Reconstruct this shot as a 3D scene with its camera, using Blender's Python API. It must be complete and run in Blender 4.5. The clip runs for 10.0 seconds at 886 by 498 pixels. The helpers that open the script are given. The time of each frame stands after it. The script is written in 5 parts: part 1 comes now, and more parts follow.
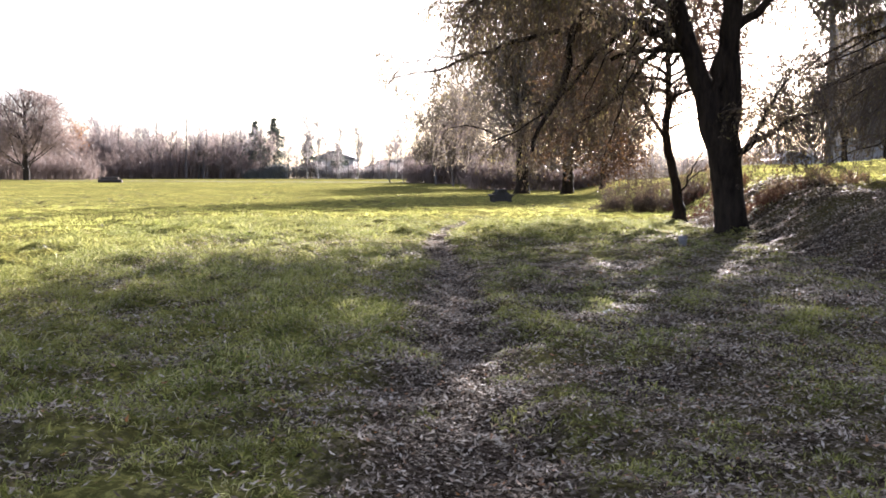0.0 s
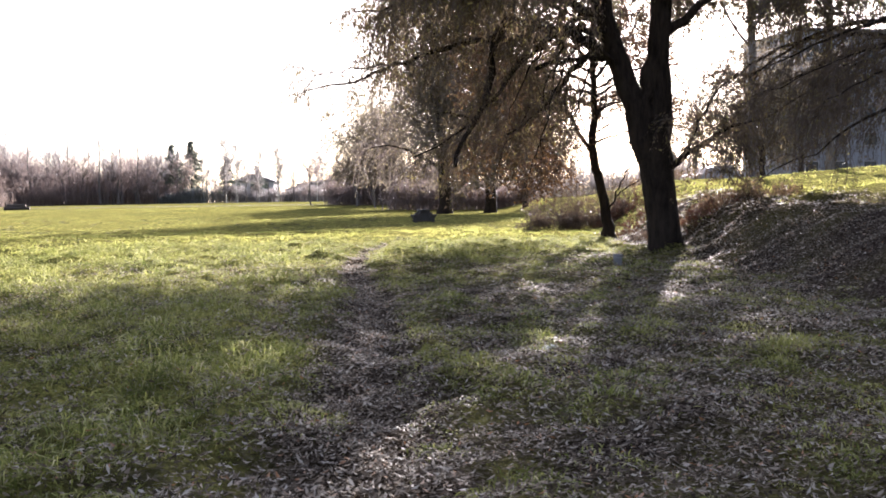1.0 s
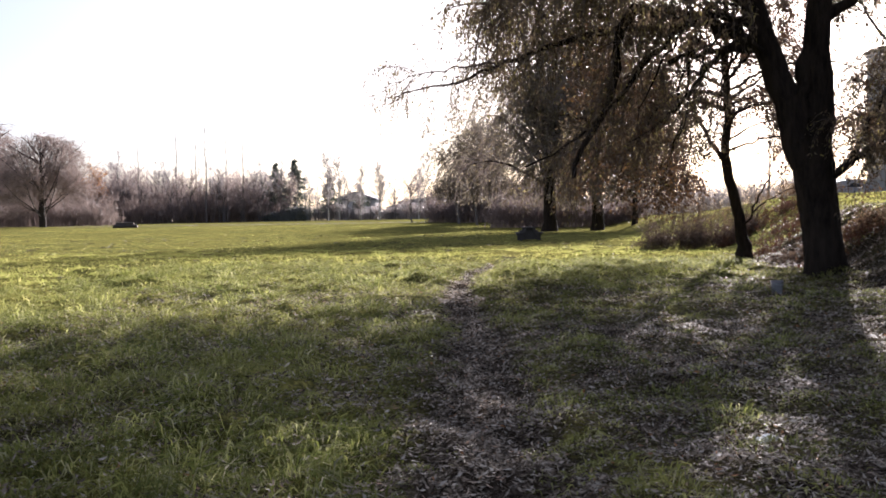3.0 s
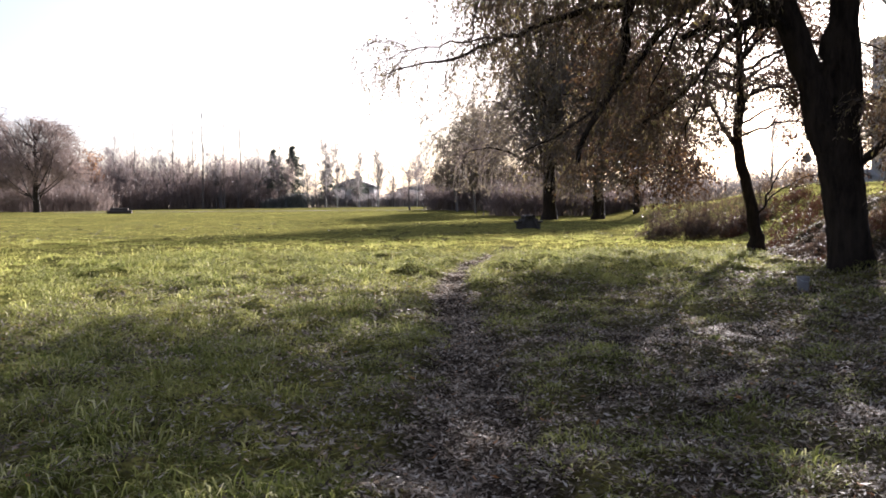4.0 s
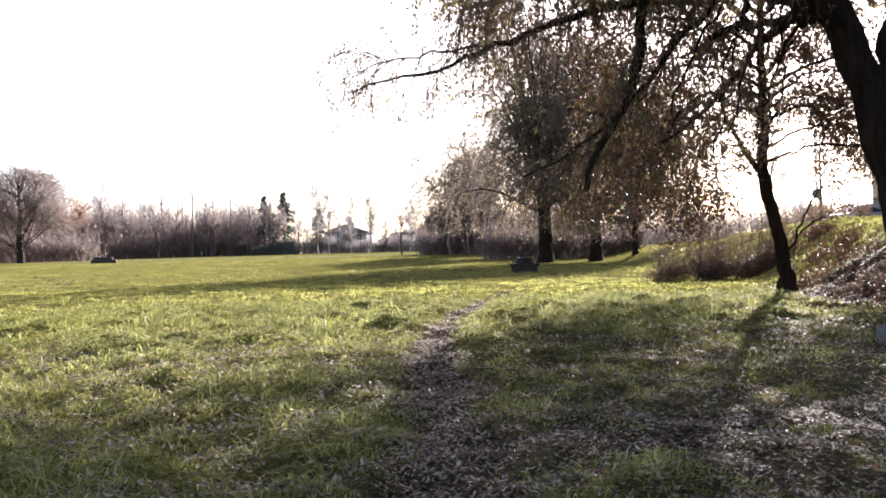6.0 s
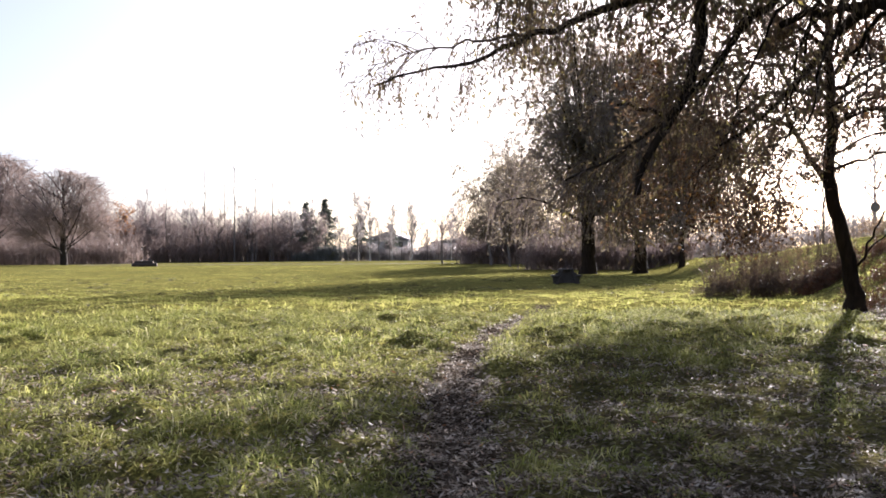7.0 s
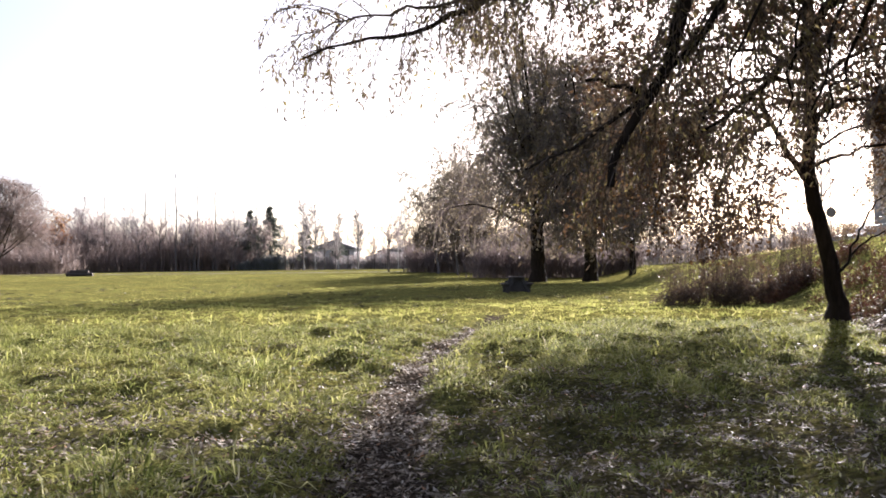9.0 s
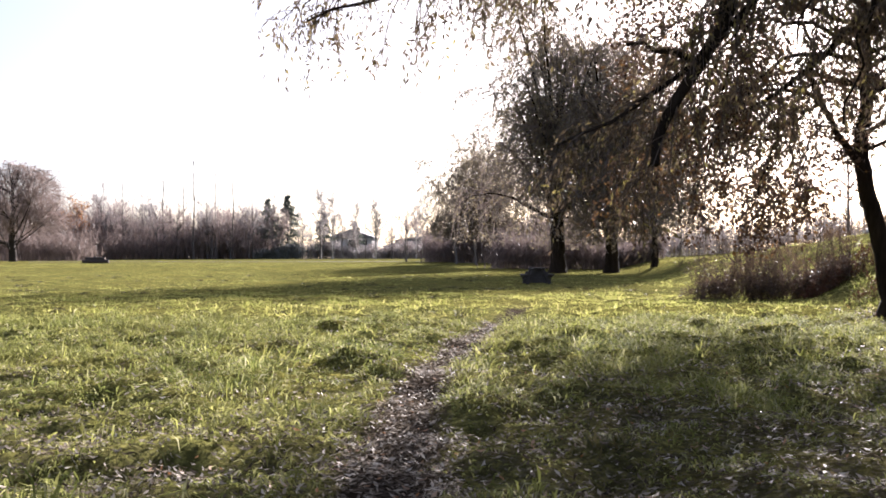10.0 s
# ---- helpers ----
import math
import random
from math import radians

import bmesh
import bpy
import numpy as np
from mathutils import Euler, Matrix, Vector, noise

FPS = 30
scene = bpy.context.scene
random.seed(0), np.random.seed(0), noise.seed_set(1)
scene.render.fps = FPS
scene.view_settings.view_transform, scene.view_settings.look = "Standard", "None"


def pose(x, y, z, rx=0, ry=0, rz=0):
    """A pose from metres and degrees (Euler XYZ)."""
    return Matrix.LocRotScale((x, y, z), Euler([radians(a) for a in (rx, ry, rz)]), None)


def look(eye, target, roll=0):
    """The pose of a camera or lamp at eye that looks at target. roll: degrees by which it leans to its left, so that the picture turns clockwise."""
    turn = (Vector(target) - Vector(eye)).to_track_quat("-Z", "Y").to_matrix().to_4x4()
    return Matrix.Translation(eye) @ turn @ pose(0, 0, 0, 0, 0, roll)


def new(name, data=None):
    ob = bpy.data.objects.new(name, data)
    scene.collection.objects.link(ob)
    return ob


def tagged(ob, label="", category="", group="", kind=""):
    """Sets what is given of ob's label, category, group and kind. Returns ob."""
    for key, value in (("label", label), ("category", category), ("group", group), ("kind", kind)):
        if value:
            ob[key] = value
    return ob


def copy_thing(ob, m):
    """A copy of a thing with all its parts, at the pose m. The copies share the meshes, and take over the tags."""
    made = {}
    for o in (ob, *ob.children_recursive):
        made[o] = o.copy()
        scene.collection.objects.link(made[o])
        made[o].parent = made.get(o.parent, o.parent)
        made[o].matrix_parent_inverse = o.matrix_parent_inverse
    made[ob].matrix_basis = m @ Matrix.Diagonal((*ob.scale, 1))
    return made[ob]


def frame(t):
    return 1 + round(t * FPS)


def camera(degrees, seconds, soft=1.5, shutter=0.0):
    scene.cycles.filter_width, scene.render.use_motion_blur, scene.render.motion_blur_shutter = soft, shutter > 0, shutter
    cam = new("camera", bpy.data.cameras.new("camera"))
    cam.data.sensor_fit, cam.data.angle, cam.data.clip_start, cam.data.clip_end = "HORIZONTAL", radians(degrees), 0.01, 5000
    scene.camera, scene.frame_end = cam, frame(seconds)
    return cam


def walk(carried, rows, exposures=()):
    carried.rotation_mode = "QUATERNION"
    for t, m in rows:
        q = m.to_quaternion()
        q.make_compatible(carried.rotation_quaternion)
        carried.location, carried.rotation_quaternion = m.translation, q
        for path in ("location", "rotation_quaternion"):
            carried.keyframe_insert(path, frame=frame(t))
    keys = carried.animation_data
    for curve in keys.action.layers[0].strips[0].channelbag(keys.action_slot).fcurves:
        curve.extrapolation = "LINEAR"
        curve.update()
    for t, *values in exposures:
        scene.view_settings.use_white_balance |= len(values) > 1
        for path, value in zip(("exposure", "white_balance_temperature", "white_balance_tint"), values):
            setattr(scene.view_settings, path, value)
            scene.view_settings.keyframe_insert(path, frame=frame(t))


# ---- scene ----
cam = camera(48.7, 10.0, 1.75)
PATH = [
    (0, (0.067, -0.82, 1.381), (0.05, 1.174, 1.239), 0.2),
    (0.5, (0.106, 0.006, 1.339), (0.228, 1.998, 1.207), -0.5),
    (1, (0.174, 0.771, 1.324), (0.312, 2.764, 1.224), -0.8),
    (1.5, (0.212, 1.563, 1.274), (0.183, 3.562, 1.218), 1.5),
    (2, (0.163, 2.288, 1.259), (0.174, 4.287, 1.192), 0.3),
    (2.5, (0.109, 2.962, 1.295), (-0.033, 4.955, 1.227), 0.5),
    (3, (0.065, 3.602, 1.29), (-0.002, 5.6, 1.229), -0.9),
    (4.3, (0.151, 5.548, 1.262), (0.085, 7.545, 1.167), -0.5),
    (4.5, (0.163, 5.861, 1.244), (0.09, 7.858, 1.146), -0.7),
    (5, (0.191, 6.595, 1.192), (0.084, 8.592, 1.15), 0.7),
    (5.5, (0.175, 7.321, 1.168), (0.145, 9.32, 1.133), -0.2),
    (5.7, (0.182, 7.638, 1.171), (0.148, 9.637, 1.153), -0.9),
    (7, (0.313, 9.72, 1.197), (0.175, 11.715, 1.222), -0.4),
    (7.5, (0.325, 10.191, 1.148), (0.084, 12.177, 1.161), 0.3),
    (8, (0.312, 10.659, 1.108), (0.15, 12.652, 1.129), 0.3),
    (8.5, (0.294, 11.259, 1.147), (0.131, 13.252, 1.141), -1.2),
    (9, (0.287, 11.931, 1.153), (0.256, 13.93, 1.195), -0.6),
    (9.5, (0.235, 12.672, 1.119), (0.188, 14.671, 1.16), -0.2),
    (10, (0.254, 13.28, 1.144), (0.186, 15.279, 1.166), -0.1),
]
EXPOSURE = [(t, stops + 0.27, 6120, 20) for t, stops in ((0, 2.32), (1, 2.24), (1.5, 1.82), (2, 1.7), (3, 1.5), (4.5, 1.58), (5.5, 1.92), (7, 1.6), (8, 1.54), (9, 1.62), (10, 1.62))]
walk(cam, [(t, look(eye, target, roll)) for t, eye, target, roll in PATH], EXPOSURE)

# ---------------------------------------------------------------- world, sun, exposure
SUN_AZ, SUN_EL = 18.0, 20.0          # degrees: to the right of the walk, above the horizon
world = bpy.data.worlds.new("sky")
scene.world = world
world.use_nodes = True
wn = world.node_tree
sky = wn.nodes.new("ShaderNodeTexSky")
sky.sky_type, sky.sun_disc = "NISHITA", False
sky.sun_elevation, sky.sun_rotation = radians(SUN_EL), radians(SUN_AZ)
sky.air_density, sky.dust_density, sky.ozone_density = 0.8, 2.2, 2.0
wn.nodes["Background"].inputs["Strength"].default_value = 0.05
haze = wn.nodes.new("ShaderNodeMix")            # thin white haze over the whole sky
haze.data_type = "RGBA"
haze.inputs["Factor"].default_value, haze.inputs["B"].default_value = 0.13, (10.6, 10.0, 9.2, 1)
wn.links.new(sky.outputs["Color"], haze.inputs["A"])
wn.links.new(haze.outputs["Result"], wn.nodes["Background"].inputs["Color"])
sun = new("sun", bpy.data.lights.new("sun", "SUN"))
sun.data.energy, sun.data.angle, sun.data.color = 5.0, radians(0.6), (1.0, 0.94, 0.86)
a, e = radians(SUN_AZ), radians(SUN_EL)
SUN_DIR = Vector((math.sin(a) * math.cos(e), math.cos(a) * math.cos(e), math.sin(e)))
sun.matrix_world = look(SUN_DIR * 200, (0, 0, 0))


# ---------------------------------------------------------------- materials
def nodes_of(name):
    m = bpy.data.materials.new(name)
    m.use_nodes = True
    nt = m.node_tree
    return m, nt, nt.nodes["Principled BSDF"], nt.nodes["Material Output"]


def put(nt, kind, **values):
    n = nt.nodes.new(kind)
    for k, v in values.items():
        n.inputs[k.replace("_", " ")].default_value = v
    return n


def ramp(nt, fac, stops):
    r = nt.nodes.new("ShaderNodeValToRGB")
    els = r.color_ramp.elements
    while len(els) < len(stops):
        els.new(0.5)
    for el, (p, c) in zip(els, stops):
        el.position, el.color = p, (*c, 1)
    nt.links.new(fac, r.inputs["Fac"])
    return r.outputs["Color"]


def blend(nt, fac, a, b, mode="MIX"):
    n = nt.nodes.new("ShaderNodeMix")
    n.data_type, n.blend_type = "RGBA", mode
    for sock, v in ((n.inputs["Factor"], fac), (n.inputs["A"], a), (n.inputs["B"], b)):
        if isinstance(v, bpy.types.NodeSocket):
            nt.links.new(v, sock)
        elif isinstance(v, float):
            sock.default_value = v
        else:
            sock.default_value = (*v, 1)
    return n.outputs["Result"]


def coords(nt):
    return nt.nodes.new("ShaderNodeTexCoord").outputs["Object"]


def noise_of(nt, vec, scale, detail=4.0, rough=0.6):
    n = put(nt, "ShaderNodeTexNoise", Scale=scale, Detail=detail, Roughness=rough)
    nt.links.new(vec, n.inputs["Vector"])
    return n.outputs["Fac"]


def bump(nt, bsdf, height, strength, distance):
    b = put(nt, "ShaderNodeBump", Strength=strength, Distance=distance)
    nt.links.new(height, b.inputs["Height"])
    nt.links.new(b.outputs["Normal"], bsdf.inputs["Normal"])


def plain(name, colour, rough=0.7, scale=6.0, vary=0.25, metal=0.0, relief=0.3):
    """A painted, cut or cast surface with stains at two scales and a fine relief."""
    m, nt, b, out = nodes_of(name)
    v = coords(nt)
    n1, n2 = noise_of(nt, v, scale), noise_of(nt, v, scale * 9)
    dark, light = tuple(c * (1 - vary) for c in colour), tuple(min(1, c * (1 + vary)) for c in colour)
    c = ramp(nt, n1, [(0.3, dark), (0.7, light)])
    c = blend(nt, 0.35, c, ramp(nt, n2, [(0.35, dark), (0.65, light)]))
    nt.links.new(c, b.inputs["Base Color"])
    b.inputs["Roughness"].default_value, b.inputs["Metallic"].default_value = rough, metal
    bump(nt, b, n2, relief, 0.01)
    return m


def bark(name, dark, light, scale=9.0):
    m, nt, b, out = nodes_of(name)
    v = coords(nt)
    st = put(nt, "ShaderNodeMapping", Scale=(1, 1, 0.22))
    nt.links.new(v, st.inputs["Vector"])
    ridge = noise_of(nt, st.outputs["Vector"], scale, 6, 0.7)
    patch = noise_of(nt, v, 1.6)
    c = ramp(nt, ridge, [(0.35, dark), (0.65, light)])
    c = blend(nt, ramp(nt, patch, [(0.5, (0, 0, 0)), (0.72, (0.5, 0.5, 0.5))]), c, (light[0] * 0.9, light[1] * 0.95, light[2] * 0.9))
    nt.links.new(c, b.inputs["Base Color"])
    b.inputs["Roughness"].default_value, b.inputs["Specular IOR Level"].default_value = 0.95, 0.12
    bump(nt, b, ridge, 1.0, 0.05)
    return m


def leafy(name, stops, through_light=0.4, rough=0.55, patch=None, gloss=0.25):
    """Thin leaves or blades: each island its own colour, part of the light goes through."""
    m, nt, b, out = nodes_of(name)
    geo = nt.nodes.new("ShaderNodeNewGeometry")
    c = ramp(nt, geo.outputs["Random Per Island"], stops)
    for scale, tint, amount in patch or ():
        n = noise_of(nt, coords(nt), scale, 3.0)
        c = blend(nt, ramp(nt, n, [(0.42, (0, 0, 0)), (0.62, (amount,) * 3)]), c, tint)
    nt.links.new(c, b.inputs["Base Color"])
    b.inputs["Roughness"].default_value, b.inputs["Specular IOR Level"].default_value = rough, gloss
    t = nt.nodes.new("ShaderNodeBsdfTranslucent")
    nt.links.new(c, t.inputs["Color"])
    mix = put(nt, "ShaderNodeMixShader", Fac=through_light)
    nt.links.new(b.outputs["BSDF"], mix.inputs[1])
    nt.links.new(t.outputs["BSDF"], mix.inputs[2])
    nt.links.new(mix.outputs["Shader"], out.inputs["Surface"])
    return m


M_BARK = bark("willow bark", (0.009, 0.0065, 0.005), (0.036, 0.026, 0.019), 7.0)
M_BARK2 = bark("grey bark", (0.018, 0.015, 0.013), (0.05, 0.042, 0.036), 14)
# bark of distant trees: aerial haze is put into the pale colour
M_BARK_FAR = bark("haze-paled bark", (0.09, 0.08, 0.076), (0.2, 0.18, 0.17), 8)
M_BIRCH = bark("white birch bark", (0.3, 0.29, 0.28), (0.55, 0.53, 0.5), 5)
M_TWIG = plain("twig bark", (0.085, 0.06, 0.042), 0.8, 12, 0.35)
# twigs of distant trees, lightened in colour to stand for haze
M_TWIG_FAR = leafy("haze-paled bare twigs", [(0.0, (0.22, 0.2, 0.195)), (1.0, (0.36, 0.33, 0.32))], 0.45)
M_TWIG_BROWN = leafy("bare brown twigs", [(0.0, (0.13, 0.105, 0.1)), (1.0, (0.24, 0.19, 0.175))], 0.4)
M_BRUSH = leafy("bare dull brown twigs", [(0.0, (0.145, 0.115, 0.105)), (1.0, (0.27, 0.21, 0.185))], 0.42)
# reddish far twigs, lightened for haze in the same way
M_TWIG_RED = leafy("haze-paled reddish twigs", [(0.0, (0.19, 0.155, 0.145)), (1.0, (0.34, 0.275, 0.25))], 0.45)
M_WILLOW = leafy("willow leaves", [(0.0, (0.085, 0.065, 0.045)), (0.4, (0.13, 0.095, 0.058)), (0.65, (0.145, 0.105, 0.068)), (0.92, (0.18, 0.15, 0.065)), (1.0, (0.3, 0.25, 0.08))], 0.5)
M_WILLOW2 = leafy("far willow leaves", [(0.0, (0.13, 0.115, 0.09)), (0.45, (0.19, 0.165, 0.125)), (0.8, (0.25, 0.2, 0.14)), (1.0, (0.36, 0.3, 0.15))], 0.5)
M_ROUND = leafy("dark broad leaves", [(0.0, (0.05, 0.03, 0.022)), (0.5, (0.085, 0.05, 0.03)), (0.85, (0.13, 0.075, 0.035)), (1.0, (0.22, 0.12, 0.04))], 0.3)
M_ORANGE = leafy("orange autumn leaves", [(0.0, (0.24, 0.12, 0.06)), (0.6, (0.38, 0.18, 0.08)), (1.0, (0.45, 0.27, 0.11))], 0.4)
# evergreen hedge greyed and lightened: distance haze painted into its colour
M_HEDGE = leafy("haze-greyed evergreen hedge", [(0.0, (0.13, 0.14, 0.135)), (1.0, (0.22, 0.23, 0.22))], 0.3)
M_NEEDLE = leafy("spruce needles", [(0.0, (0.08, 0.095, 0.075)), (1.0, (0.14, 0.155, 0.12))], 0.3)
M_GRASS = leafy("meadow grass", [(0.0, (0.085, 0.1, 0.025)), (0.35, (0.225, 0.26, 0.065)), (0.7, (0.45, 0.45, 0.14)), (0.9, (0.56, 0.55, 0.26)), (1.0, (0.6, 0.55, 0.38))], 0.58, 0.7, ((0.35, (0.4, 0.37, 0.11), 0.5), (2.6, (0.06, 0.08, 0.022), 0.6)), 0.03)
M_GRASS_FAR = leafy("drier meadow grass", [(0.0, (0.2, 0.225, 0.055)), (0.35, (0.3, 0.325, 0.08)), (0.7, (0.41, 0.41, 0.12)), (0.92, (0.5, 0.46, 0.17)), (1.0, (0.54, 0.47, 0.26))], 0.68, 0.85, ((0.2, (0.44, 0.39, 0.115), 0.45), (1.6, (0.18, 0.19, 0.055), 0.4)), 0.02)
# dry leaf tones; the palest stops also paint in glints of sky light
M_LITTER = leafy("fallen leaves", [(0.0, (0.024, 0.018, 0.012)), (0.25, (0.09, 0.068, 0.046)), (0.52, (0.2, 0.16, 0.116)), (0.75, (0.36, 0.305, 0.235)), (0.95, (0.53, 0.48, 0.4)), (1.0, (0.34, 0.15, 0.05))], 0.25, 0.58, None, 0.07)
M_TUFT = leafy("dark tussock grass", [(0.0, (0.05, 0.05, 0.018)), (0.6, (0.1, 0.095, 0.03)), (1.0, (0.17, 0.13, 0.06))], 0.3, 0.6, None, 0.2)
M_WEED = leafy("dry weeds", [(0.0, (0.12, 0.075, 0.045)), (0.6, (0.2, 0.13, 0.08)), (1.0, (0.28, 0.2, 0.1))], 0.35)
M_STALK = leafy("dead dark stalks", [(0.0, (0.06, 0.042, 0.034)), (0.6, (0.11, 0.075, 0.055)), (1.0, (0.17, 0.12, 0.075))], 0.3)
M_BRAMBLE = leafy("russet bramble leaves", [(0.0, (0.08, 0.034, 0.025)), (0.5, (0.15, 0.062, 0.036)), (1.0, (0.1, 0.075, 0.03))], 0.18)


def ground_material():
    m, nt, b, out = nodes_of("meadow ground")
    v = coords(nt)
    big, mid, fine = noise_of(nt, v, 0.16), noise_of(nt, v, 1.3), noise_of(nt, v, 14, 6, 0.7)
    grit = noise_of(nt, v, 55, 5, 0.75)
    grass = ramp(nt, mid, [(0.3, (0.12, 0.115, 0.038)), (0.5, (0.26, 0.25, 0.075)), (0.7, (0.42, 0.39, 0.125))])
    grass = blend(nt, ramp(nt, big, [(0.4, (0, 0, 0)), (0.65, (0.6, 0.6, 0.6))]), grass, (0.36, 0.31, 0.075))
    grass = blend(nt, ramp(nt, fine, [(0.46, (0.75, 0.75, 0.75)), (0.6, (0, 0, 0))]), grass, (0.028, 0.03, 0.012))
    grass = blend(nt, ramp(nt, grit, [(0.5, (0, 0, 0)), (0.62, (0.6, 0.6, 0.6))]), grass, (0.05, 0.05, 0.018))
    cell = put(nt, "ShaderNodeTexVoronoi", Scale=38.0)
    nt.links.new(v, cell.inputs["Vector"])
    bits = nt.nodes.new("ShaderNodeSeparateColor")
    nt.links.new(cell.outputs["Color"], bits.inputs["Color"])
    soil = ramp(nt, bits.outputs["Red"], [(0.2, (0.03, 0.022, 0.017)), (0.55, (0.085, 0.064, 0.05)), (0.85, (0.17, 0.135, 0.108)), (1.0, (0.28, 0.24, 0.2))])
    soil = blend(nt, ramp(nt, grit, [(0.4, (0.85, 0.85, 0.85)), (0.6, (0, 0, 0))]), soil, (0.016, 0.012, 0.009))
    at = nt.nodes.new("ShaderNodeAttribute")
    at.attribute_name = "litter"
    nt.links.new(blend(nt, at.outputs["Fac"], grass, soil), b.inputs["Base Color"])
    b.inputs["Roughness"].default_value, b.inputs["Specular IOR Level"].default_value = 1.0, 0.0
    bump(nt, b, grit, 0.8, 0.03)
    return m


M_GROUND = ground_material()
M_WOOD = plain("weathered dark timber", (0.045, 0.038, 0.034), 0.75, 5, 0.4)
M_LOG = plain("log bark", (0.05, 0.038, 0.03), 0.9, 4, 0.4)
M_LOGEND = plain("weathered log end", (0.14, 0.1, 0.07), 0.8, 12, 0.25)
M_RENDER = plain("grey render", (0.42, 0.41, 0.4), 0.85, 0.5, 0.12)
M_CONCRETE = plain("dark concrete panels", (0.24, 0.245, 0.26), 0.85, 0.4, 0.15)
M_ROOF = plain("grey roof", (0.16, 0.15, 0.15), 0.8, 1, 0.2)
M_GLASS = plain("window glass", (0.03, 0.035, 0.04), 0.08, 1, 0.1, 0.0, 0.0)
# pale plastic, with the shade the bucket stands in put into its colour
M_BUCKET = plain("shade-darkened pale plastic", (0.17, 0.165, 0.16), 0.6, 9, 0.3)
M_PAPER = plain("crumpled white paper", (0.8, 0.79, 0.76), 0.8, 20, 0.06)
M_METAL = plain("galvanised steel", (0.4, 0.41, 0.42), 0.45, 6, 0.12, 0.8)
M_TRACK = plain("pale gravel track", (0.16, 0.15, 0.11), 0.9, 2, 0.15)


# ---------------------------------------------------------------- mesh helpers
rng = np.random.default_rng(7)


def mesh_np(name, verts, quads=None, tris=None, smooth=False):
    me = bpy.data.meshes.new(name)
    verts = np.asarray(verts, np.float32).reshape(-1, 3)
    quads = np.zeros((0, 4), np.int32) if quads is None else np.asarray(quads, np.int32).reshape(-1, 4)
    tris = np.zeros((0, 3), np.int32) if tris is None else np.asarray(tris, np.int32).reshape(-1, 3)
    me.vertices.add(len(verts))
    me.vertices.foreach_set("co", verts.ravel())
    idx = np.concatenate([quads.ravel(), tris.ravel()])
    starts = np.concatenate([np.arange(len(quads)) * 4, len(quads) * 4 + np.arange(len(tris)) * 3])
    me.loops.add(len(idx))
    me.loops.foreach_set("vertex_index", idx.astype(np.int32))
    me.polygons.add(len(starts))
    me.polygons.foreach_set("loop_start", starts.astype(np.int32))
    if smooth:
        me.polygons.foreach_set("use_smooth", np.ones(len(starts), bool))
    me.update(calc_edges=True)
    return me


def part(name, data, material, parent=None, label="", kind=""):
    """One mesh object under a thing or a part, from a bmesh or a mesh."""
    if isinstance(data, bmesh.types.BMesh):
        me = bpy.data.meshes.new(name)
        data.to_mesh(me)
        data.free()
        data = me
    if material and not data.materials:
        data.materials.append(material)
    ob = new(name, data)
    ob.parent = parent
    return tagged(ob, label, "", "", kind)


def thing(name, label, category, at=(0, 0, 0), turn=0.0, group="", kind=""):
    ob = new(name)
    ob.empty_display_size = 0.1
    ob.matrix_basis = pose(*at, 0, 0, turn)
    return tagged(ob, label, category, group, kind)


def box(bm, x0, x1, y0, y1, z0, z1, m=Matrix.Identity(4), bevel=0.0):
    g = bmesh.ops.create_cube(bm, size=1.0)["verts"]
    bmesh.ops.transform(bm, matrix=m @ Matrix.LocRotScale(((x0 + x1) / 2, (y0 + y1) / 2, (z0 + z1) / 2), None, (x1 - x0, y1 - y0, z1 - z0)), verts=g)
    if bevel:
        edges = list({ed for vert in g for ed in vert.link_edges})
        bmesh.ops.bevel(bm, geom=edges, offset=bevel, segments=1, affect="EDGES")
    return bm


def unit(v):
    return v / np.maximum(np.linalg.norm(v, axis=-1, keepdims=True), 1e-9)


def line(ctrl, n, wobble=0.0, seed=0):
    """A smooth line of n points through the control points."""
    c = np.array(ctrl, float)
    s = np.concatenate([[0], np.cumsum(np.linalg.norm(np.diff(c, axis=0), axis=1))])
    t = np.linspace(0, s[-1], n)
    p = np.stack([np.interp(t, s, c[:, k]) for k in range(3)], 1)
    for _ in range(2):
        p[1:-1] = (p[:-2] + 2 * p[1:-1] + p[2:]) / 4
    if wobble:
        w = np.random.default_rng(seed).normal(0, wobble, p.shape)
        w[0] = 0
        p += w
    return p


def tubes(pts, rad, sides, knobs=0.0):
    """Vertices and quads of many tubes at once: pts (T, P, 3), rad (T, P)."""
    pts, rad = np.asarray(pts, float), np.asarray(rad, float)
    T, P = rad.shape
    tan = unit(np.gradient(pts, axis=1))
    ref = np.where(np.abs(tan[:, :1, 2:3]) > 0.8, np.array([1.0, 0.1, 0]), np.array([0, 0.1, 1.0]))
    u = unit(np.cross(tan, np.broadcast_to(ref, tan.shape)))
    w = np.cross(tan, u)
    ang = np.arange(sides) / sides * 2 * np.pi
    r = rad[:, :, None] * (1 + (rng.normal(0, knobs, (T, P, sides)) if knobs else 0))
    v = pts[:, :, None] + r[..., None] * (np.cos(ang)[:, None] * u[:, :, None] + np.sin(ang)[:, None] * w[:, :, None])
    i = np.arange(T * P * sides).reshape(T, P, sides)
    j = np.roll(i, -1, axis=2)
    q = np.stack([i[:, :-1], j[:, :-1], j[:, 1:], i[:, 1:]], -1)
    return v.reshape(-1, 3), q.reshape(-1, 4)


